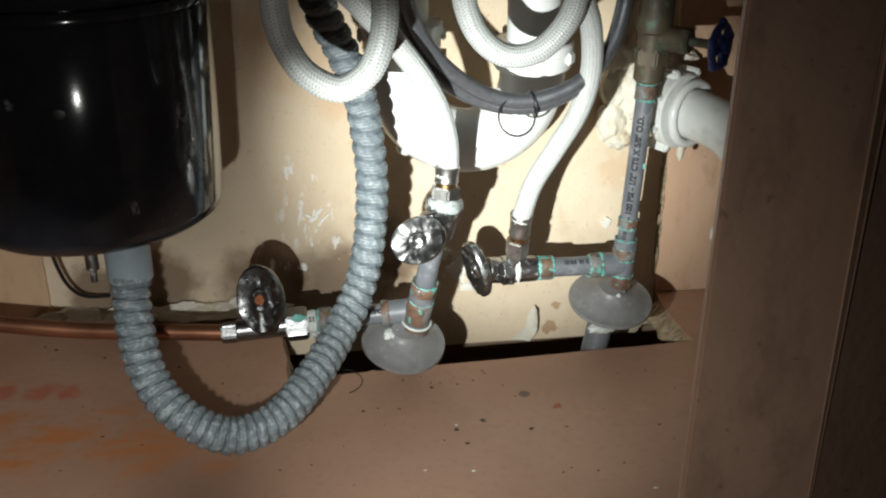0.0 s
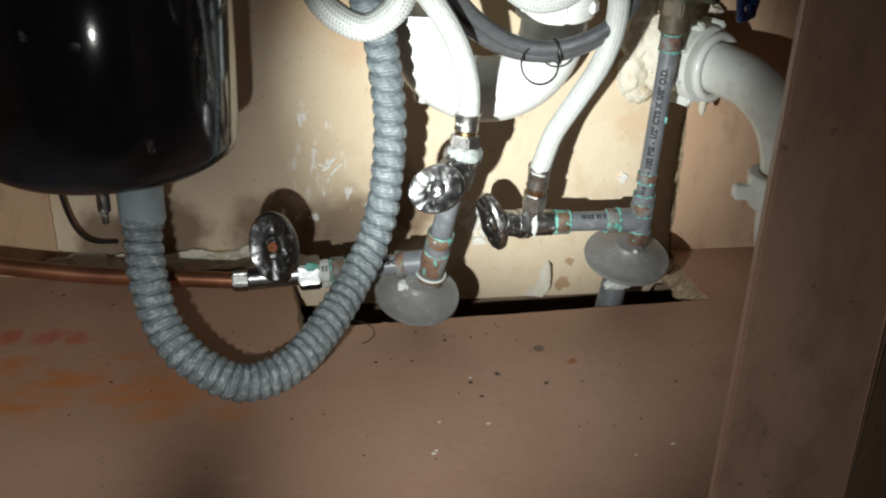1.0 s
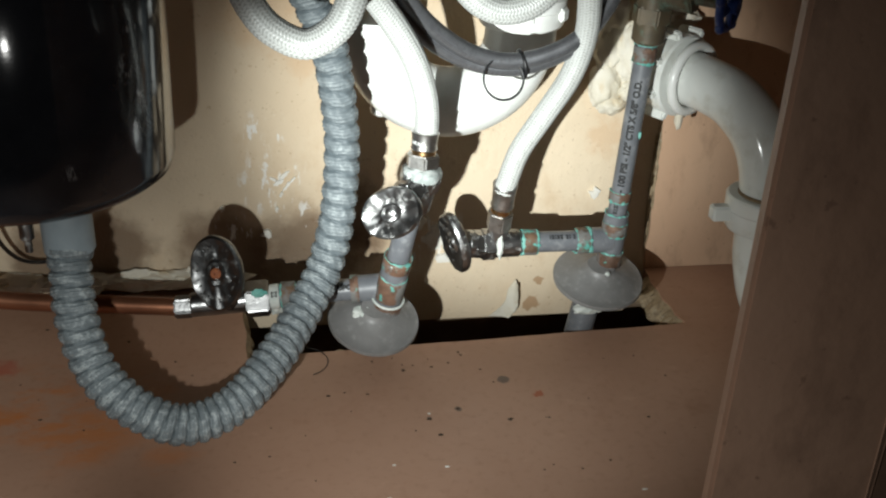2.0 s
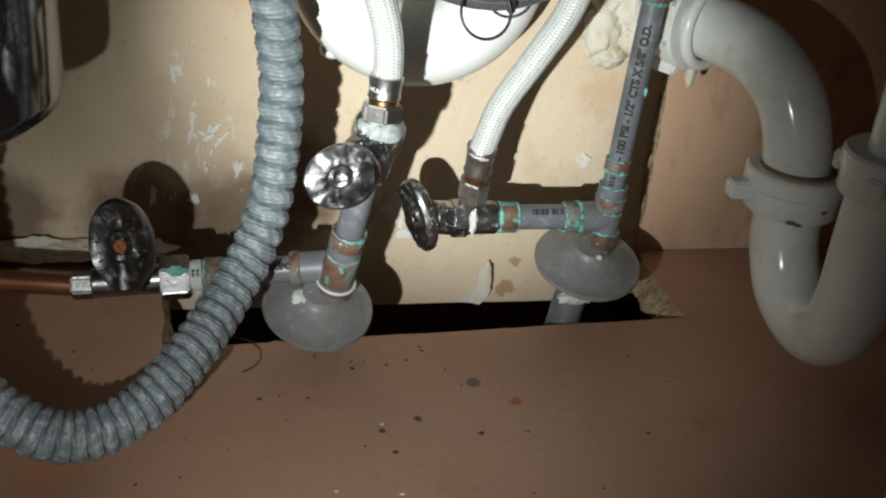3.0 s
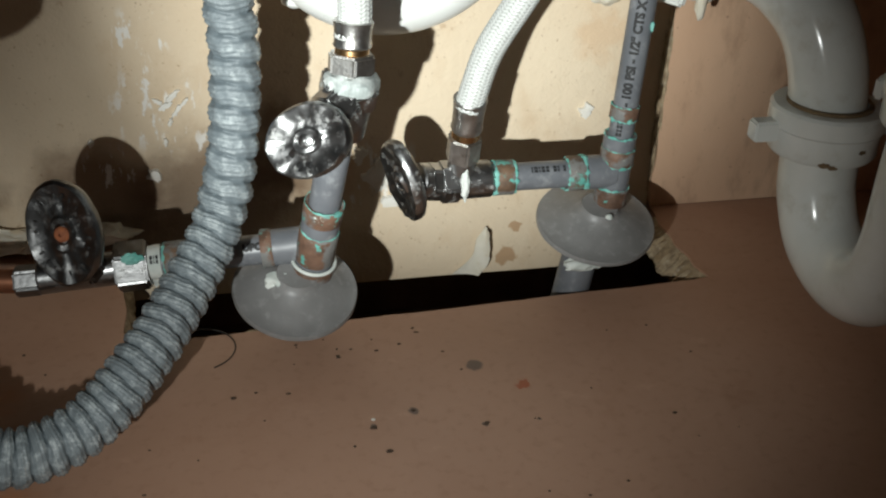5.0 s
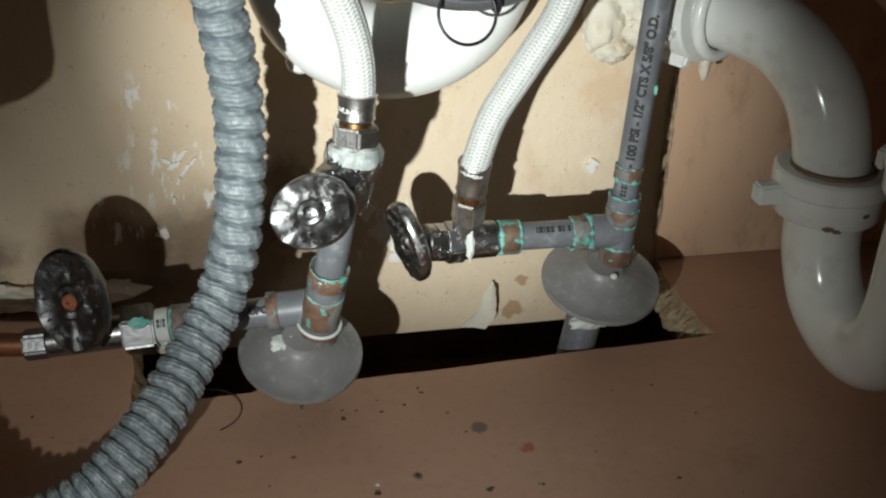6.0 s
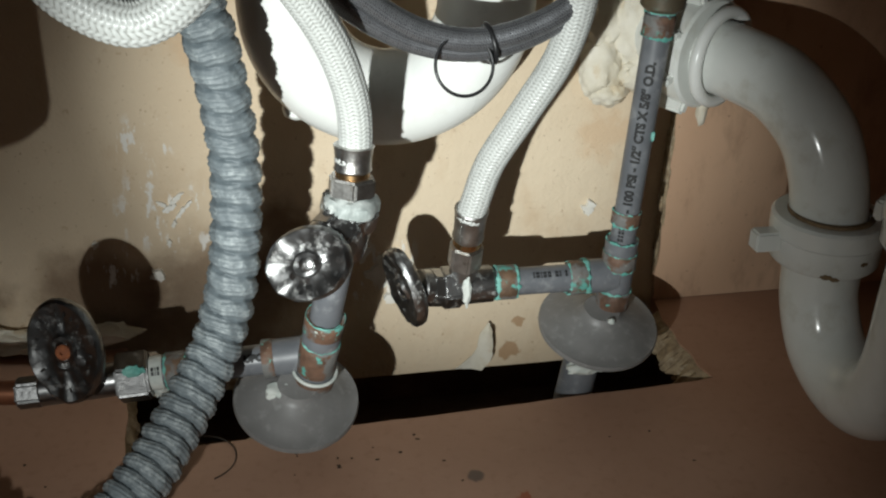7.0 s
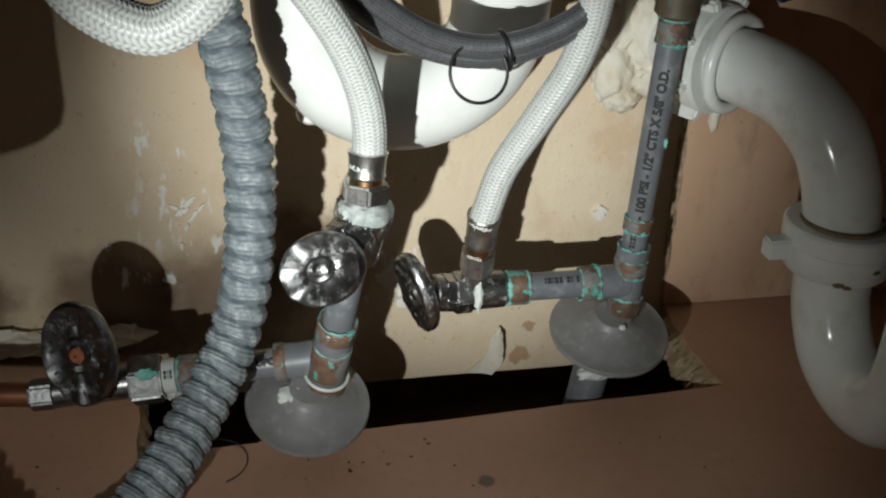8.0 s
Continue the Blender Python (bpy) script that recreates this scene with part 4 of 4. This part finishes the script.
# left supply
l_foot, l_top = (-0.0835, 0.0470, 0.020), (-0.0645, 0.0170, 0.140)
l_stub_a, l_stub_b = (-0.0790, 0.0455, 0.0555), (-0.1640, 0.0505, 0.0478)
supply2 = thing("supply_pipe", l_foot, "grey plastic supply pipe leaning forward with copper bands", "pipe")
part("riser", pipe_between(l_foot, l_top, PR), M_CPVC, supply2)
stub2 = part("branch", pipe_between(l_stub_a, l_stub_b, PR), M_CPVC, supply2)
part("lower_pipe", pipe_between((-0.100, 0.078, -0.09), l_foot, PR), M_CPVC, supply2)
part("tee", joined(pipe_between(along(l_foot, l_top, 0.10), along(l_foot, l_top, 0.50), 0.0098), pipe_between(l_stub_a, along(l_stub_a, l_stub_b, 0.25), 0.0097)), M_CPVC, supply2)
part("copper_band", band_on(l_foot, l_top, 0.175, 0.011, 0.0110), M_BAND, supply2)
part("copper_band", band_on(l_foot, l_top, 0.33, 0.020, 0.0103), M_BAND, supply2)
part("copper_band", band_on(l_foot, l_top, 0.51, 0.010, 0.0103), M_BAND, supply2)
part("copper_band", band_on(l_stub_a, l_stub_b, 0.275, 0.006, 0.0104), M_BAND, supply2)
part("copper_band", band_on(l_stub_a, l_stub_b, 0.825, 0.0105, 0.0100), M_BAND_GREEN, supply2)
part("paste_collar", placed(joined(lathe([(0.006, 0), (0.0088, 0.0003), (0.0092, 0.003), (0.0088, 0.0070), (0.006, 0.0072)], 36), lump((0.004, 0.007, 0.005), (0.0, -0.0075, 0.004), 5, 0.5)), along(l_stub_a, l_stub_b, 0.90), Vector(l_stub_b) - Vector(l_stub_a), (0, 0, 1)), M_PASTE, supply2, "pale joint paste smeared by the nut")
crusted(supply2, lump((0.0042, 0.0030, 0.0044), (-0.1480, 0.0418, 0.0450), 7, 0.5, 3, 2.2))
for i, (t, rad) in enumerate(((0.765, 0.0094), (0.885, 0.0098))):
    crusted(supply2, crust(l_stub_a, l_stub_b, t, rad, 41 + i, 0.0008))
for i, (t, rad) in enumerate(((0.125, 0.0108), (0.415, 0.0100), (0.555, 0.0100))):
    crusted(supply2, crust(l_foot, l_top, t, rad, 51 + i, 0.0004))
part("joint_paste", joined(placed(ring(0.0112, 0.0010), along(l_foot, l_top, 0.235), Vector(l_top) - Vector(l_foot)), lump((0.007, 0.005, 0.0042), (-0.0985, 0.0345, 0.0405), 2, 0.5)), M_PASTE, supply2, "pale joint paste round the collar")
part("flange", flange((-0.0895, 0.0400, 0.0308), (0.10, -0.34, 0.93), 0.0330, 4), M_FLANGE, supply2, "grey plastic cover flange")
print_on("UPC", l_stub_b, l_stub_a, PR, 0.0500, 0.0036, (0.0, -0.75, 0.66), stub2)
print_bars(l_stub_b, l_stub_a, 0.0092, 0.0030, (0.0014, 0.0005, 0.0012), 0.0046, (0.0, -0.8, 0.6), stub2)

valve_mid = stop_valve((-0.064, 0.016, 0.142), along(l_foot, l_top, 0.92), (-0.0608, 0.0105, 0.158), (-0.0612, 0.0112, 0.1530), (-0.0588, 0.0138, 0.1845), (-0.0640, 0.0080, 0.1475), (-0.0822, -0.0070, 0.1375), (-0.46, -0.80, 0.30), (0.86, -0.20, 0.42), 0.0425, 0.0335,
                       "limed chrome stop valve on the leaning grey pipe", 5, hose_mid, 1.16, knob=M_CHROME_DARK)
crusty = lathe([(0.008, 0.0), (0.0118, 0.0006), (0.0130, 0.0024), (0.0126, 0.0060), (0.0112, 0.0084), (0.008, 0.0092)], 48)
for v in crusty.verts:
    flat = 1 + 0.05 * math.cos(6 * math.atan2(v.co.y, v.co.x))
    v.co = Vector((v.co.x * flat, v.co.y * flat, v.co.z)) * (1 + 0.10 * noise.noise(v.co * 260) + 0.05 * noise.noise(v.co * 700))
part("nut_crust", placed(crusty, (-0.0612, 0.0108, 0.1522), (0.08, 0.05, 1)), M_LIMED, valve_mid, "white mineral crust")

valve_left = thing("stop_valve", (-0.185, 0.05, 0.046), "limed chrome stop valve feeding the copper tube", "valve")
part("body", joined(placed(rod(0.0088, 0.054, 0.001), (-0.1640, 0.0500, 0.0476), (-1, 0.0, -0.06)), placed(hexagon(0.0138, 0.0165), (-0.1630, 0.0500, 0.0478), (-1, 0, -0.06), (0, 1, 0.2))), M_CHROME_DARK, valve_left)
crusted(valve_left, lump((0.0050, 0.0016, 0.0030), (-0.1700, 0.0400, 0.0570), 3, 0.5, 3, 2.4))
part("compression_nut", placed(hexagon(0.0088, 0.013), (-0.2165, 0.0505, 0.0430), (-1, 0.0, -0.02)), M_CHROME_SHADED, valve_left)
part("bonnet", joined(placed(hexagon(0.0092, 0.014), (-0.1915, 0.048, 0.048), (-0.12, -0.62, 0.77)), placed(rod(0.0048, 0.040), (-0.1915, 0.048, 0.048), (-0.10, -0.60, 0.78))), M_CHROME_SHADED, valve_left)
h_left = oval_handle((-0.1962, 0.0210, 0.0845), (-0.34, -0.90, 0.26), (-0.10, 0.28, 0.95), 0.052, 0.0375, "handle", valve_left, 8, "chrome oval handle in a shaded tone", M_CHROME_SHADED, True)
part("handle_screw", placed(lathe([(0.0038, 0), (0.0038, 0.0012), (0.0028, 0.0022), (0.0008, 0.0024), (0.0008, 0.0010), (0, 0.0010)], 24), (-0.1968, 0.0197, 0.0849), (-0.34, -0.90, 0.26)), M_RUST, h_left, "rusty orange screw")

single("copper_tube", tube([(-0.224, 0.0508, 0.0425), (-0.27, 0.056, 0.0440), (-0.333, 0.061, 0.0470), (-0.39, 0.064, 0.0545), (-0.46, 0.066, 0.066), (-0.61, 0.068, 0.09)], 0.0064, 0.004, 28), M_COPPER, "dull brown copper tube along the back", "pipe")

# ---- scraps on the wall and floor ----
single("foam_strip", joined(*[lump((0.020, 0.007 + 0.003 * math.sin(k * 1.9), 0.0075 + 0.002 * math.sin(k * 2.3)), (-0.375 + k * 0.0175, BACK - 0.008, 0.011), k + 3, 0.5, 3, 2.4) for k in range(11)]), M_FOAM, "ragged bead of pale foam along the wall foot", "foam", "structure")


def flake(points, seed, thick=0.0012, fold=0.0):
    """A thin torn scrap against the wall, from an outline in x and z."""
    r = random.Random(seed)
    cx = sum(p[0] for p in points) / len(points)
    cz = sum(p[1] for p in points) / len(points)
    rim = []
    for (ax, az), (bx, bz) in zip(points, points[1:] + points[:1]):
        for k in range(4):
            t = k / 4
            rim.append((ax + (bx - ax) * t + r.uniform(-0.0007, 0.0007), az + (bz - az) * t + r.uniform(-0.0007, 0.0007)))
    bm = bmesh.new()
    y = BACK + 0.003
    back = [bm.verts.new((x, y, z)) for x, z in rim]
    face = [bm.verts.new((cx + (x - cx) * 0.9, BACK - thick - fold * max(0, (z - cz) / 0.01), cz + (z - cz) * 0.9)) for x, z in rim]
    mid = bm.verts.new((cx, BACK - thick * 1.4, cz))
    for i in range(len(rim)):
        j = (i + 1) % len(rim)
        bm.faces.new((back[i], back[j], face[j], face[i]))
        bm.faces.new((face[i], face[j], mid))
    bmesh.ops.recalc_face_normals(bm, faces=bm.faces)
    return bm


for k, (x, z, long, wide, lean) in enumerate(((-0.1540, 0.0890, 0.0100, 0.0022, 0.5), (-0.1495, 0.0950, 0.0130, 0.0018, 0.7), (-0.1475, 0.0860, 0.0110, 0.0016, 0.9), (-0.1580, 0.0920, 0.0070, 0.0016, -0.6), (-0.1430, 0.0910, 0.0070, 0.0014, 0.8), (-0.1520, 0.0790, 0.0060, 0.0016, 1.2), (-0.1990, 0.0680, 0.0060, 0.0020, 1.3), (-0.1560, 0.0660, 0.0060, 0.0016, 1.4))):
    c, d = math.cos(lean), math.sin(lean)
    stroke = [(x + c * u * long / 2 - d * v * wide, z + d * u * long / 2 + c * v * wide) for u, v in ((-1, 0), (-0.4, -0.9), (0.3, -0.6), (1, 0.1), (0.5, 0.8), (-0.3, 0.9))]
    single("plaster_patch", flake(stroke, 40 + k, 0.0002), M_PLASTER, "thin white scrape on the stained wall", "plaster", group="plaster patches")
for x, z, s, q in ((-0.0255, 0.0400, 0.010, 21), (-0.0220, 0.0150, 0.008, 23), (0.107, 0.072, 0.0055, 1), (-0.020, 0.045, 0.007, 2), (-0.028, 0.034, 0.010, 3), (-0.016, 0.025, 0.006, 4), (-0.112, 0.048, 0.006, 6), (0.002, 0.032, 0.004, 7), (-0.165, 0.045, 0.005, 9), (-0.040, 0.050, 0.006, 11), (-0.001, 0.022, 0.009, 12), (0.006, 0.032, 0.005, 13), (0.002, 0.008, 0.005, 14)):
    r = random.Random(q)
    shape = [(x + s * r.uniform(0.45, 1.25) * math.cos(2 * math.pi * k / 11), z + s * r.uniform(0.45, 1.25) * math.sin(2 * math.pi * k / 11)) for k in range(11)]
    single("plaster_patch", flake(shape, q, 0.0011), M_PLASTER, "white plaster patch on the stained wall", "plaster", group="plaster patches")
def paper_curl():
    """A torn strip of paper facing, its free side lifting off the wall foot."""
    bm = bmesh.new()
    rows = []
    for k in range(15):
        v = k / 14
        mid = 0.0405 - 0.012 * v ** 1.8 - 0.0015 * math.sin(7 * v)
        w = 0.0070 + 0.0100 * v ** 2 - 0.006 * max(0, 0.25 - v) * 4
        row = []
        for i in range(9):
            u = i / 8
            wob = 0.0010 * noise.noise(Vector((u * 3, v * 7, 4)))
            row.append((mid + (u - 0.5) * w + wob, 0.1470 - 0.0008 - (0.0075 - 0.003 * v) * u ** 2.2 - 0.0018 * math.sin(math.pi * v), -0.0005 - 0.034 * v + 0.0012 * noise.noise(Vector((u * 4, v * 2, 9)))))
        rows.append(row)
    front = [[bm.verts.new(q) for q in row] for row in rows]
    rear = [[bm.verts.new((x, y + 0.0007, z)) for x, y, z in row] for row in rows]
    for grid_, flip in ((front, False), (rear, True)):
        for p, q in zip(grid_, grid_[1:]):
            for i in range(8):
                f = (p[i], p[i + 1], q[i + 1], q[i])
                bm.faces.new(f[::-1] if flip else f)
    edge = lambda g: g[0] + [r_[-1] for r_ in g[1:-1]] + g[-1][::-1] + [r_[0] for r_ in g[-2:0:-1]]
    p, q = edge(front), edge(rear)
    for i in range(len(p)):
        bm.faces.new((p[i], q[i], q[(i + 1) % len(p)], p[(i + 1) % len(p)]))
    bmesh.ops.recalc_face_normals(bm, faces=bm.faces)
    return bm


single("paper_scrap", paper_curl(), M_FOAM, "torn curl of pale plasterboard paper at the wall foot", "paper")

r = random.Random(21)
crumbs = [(-0.059, -0.042), (-0.038, -0.032), (-0.005, -0.048), (-0.004, -0.047), (0.022, -0.048), (-0.054, -0.060), (-0.125, -0.008), (0.090, -0.055), (-0.268, 0.077), (-0.232, 0.046), (-0.382, 0.125), (-0.372, 0.119), (-0.30, 0.10), (-0.33, 0.10), (-0.29, 0.09)]
crumbs += [(r.uniform(-0.40, 0.12), r.uniform(-0.14, 0.04)) for _ in range(40)] + [(r.gauss(-0.075, 0.03), r.gauss(0.028, 0.009)) for _ in range(15)]
specks = []
for k, (x, y) in enumerate(crumbs):
    s = r.uniform(0.0004, 0.0008) if k > 15 else r.uniform(0.0006, 0.0011)
    specks.append(lump((s * r.uniform(0.7, 1.9), s, s * 0.5), (x, y, s * 0.25), k, 0.5, 2))
single("floor_crumbs", joined(*specks), M_SPECK, "dark crumbs and flakes scattered on the cabinet floor", "debris", "stuff")
chips = [lump((r.uniform(0.0008, 0.0018), 0.0008, 0.0004), (x, y, 0.0004), k, 0.5, 2) for k, (x, y) in enumerate(((-0.0585, -0.036), (-0.096, -0.122), (-0.094, -0.119), (-0.088, -0.088), (0.035, -0.137), (0.063, -0.128), (-0.055, -0.093)))]
single("pale_chips", joined(*chips), M_PLASTER, "pale plaster chips on the cabinet floor", "debris", "stuff")
single("thread_scrap", placed(ring(0.019, 0.00035, 60, 6, 0.55), (-0.142, 0.036, 0.0007), (0, 0, 1), (0.9, 0.4, 0)), M_TIE, "fine dark thread lying curled on the board", "thread")
single("splinter", lump((0.0035, 0.0016, 0.0013), (-0.1135, 0.0505, -0.001), 4, 0.6, 2), M_CHIP, "pale splinter at the slot edge", "splinter")
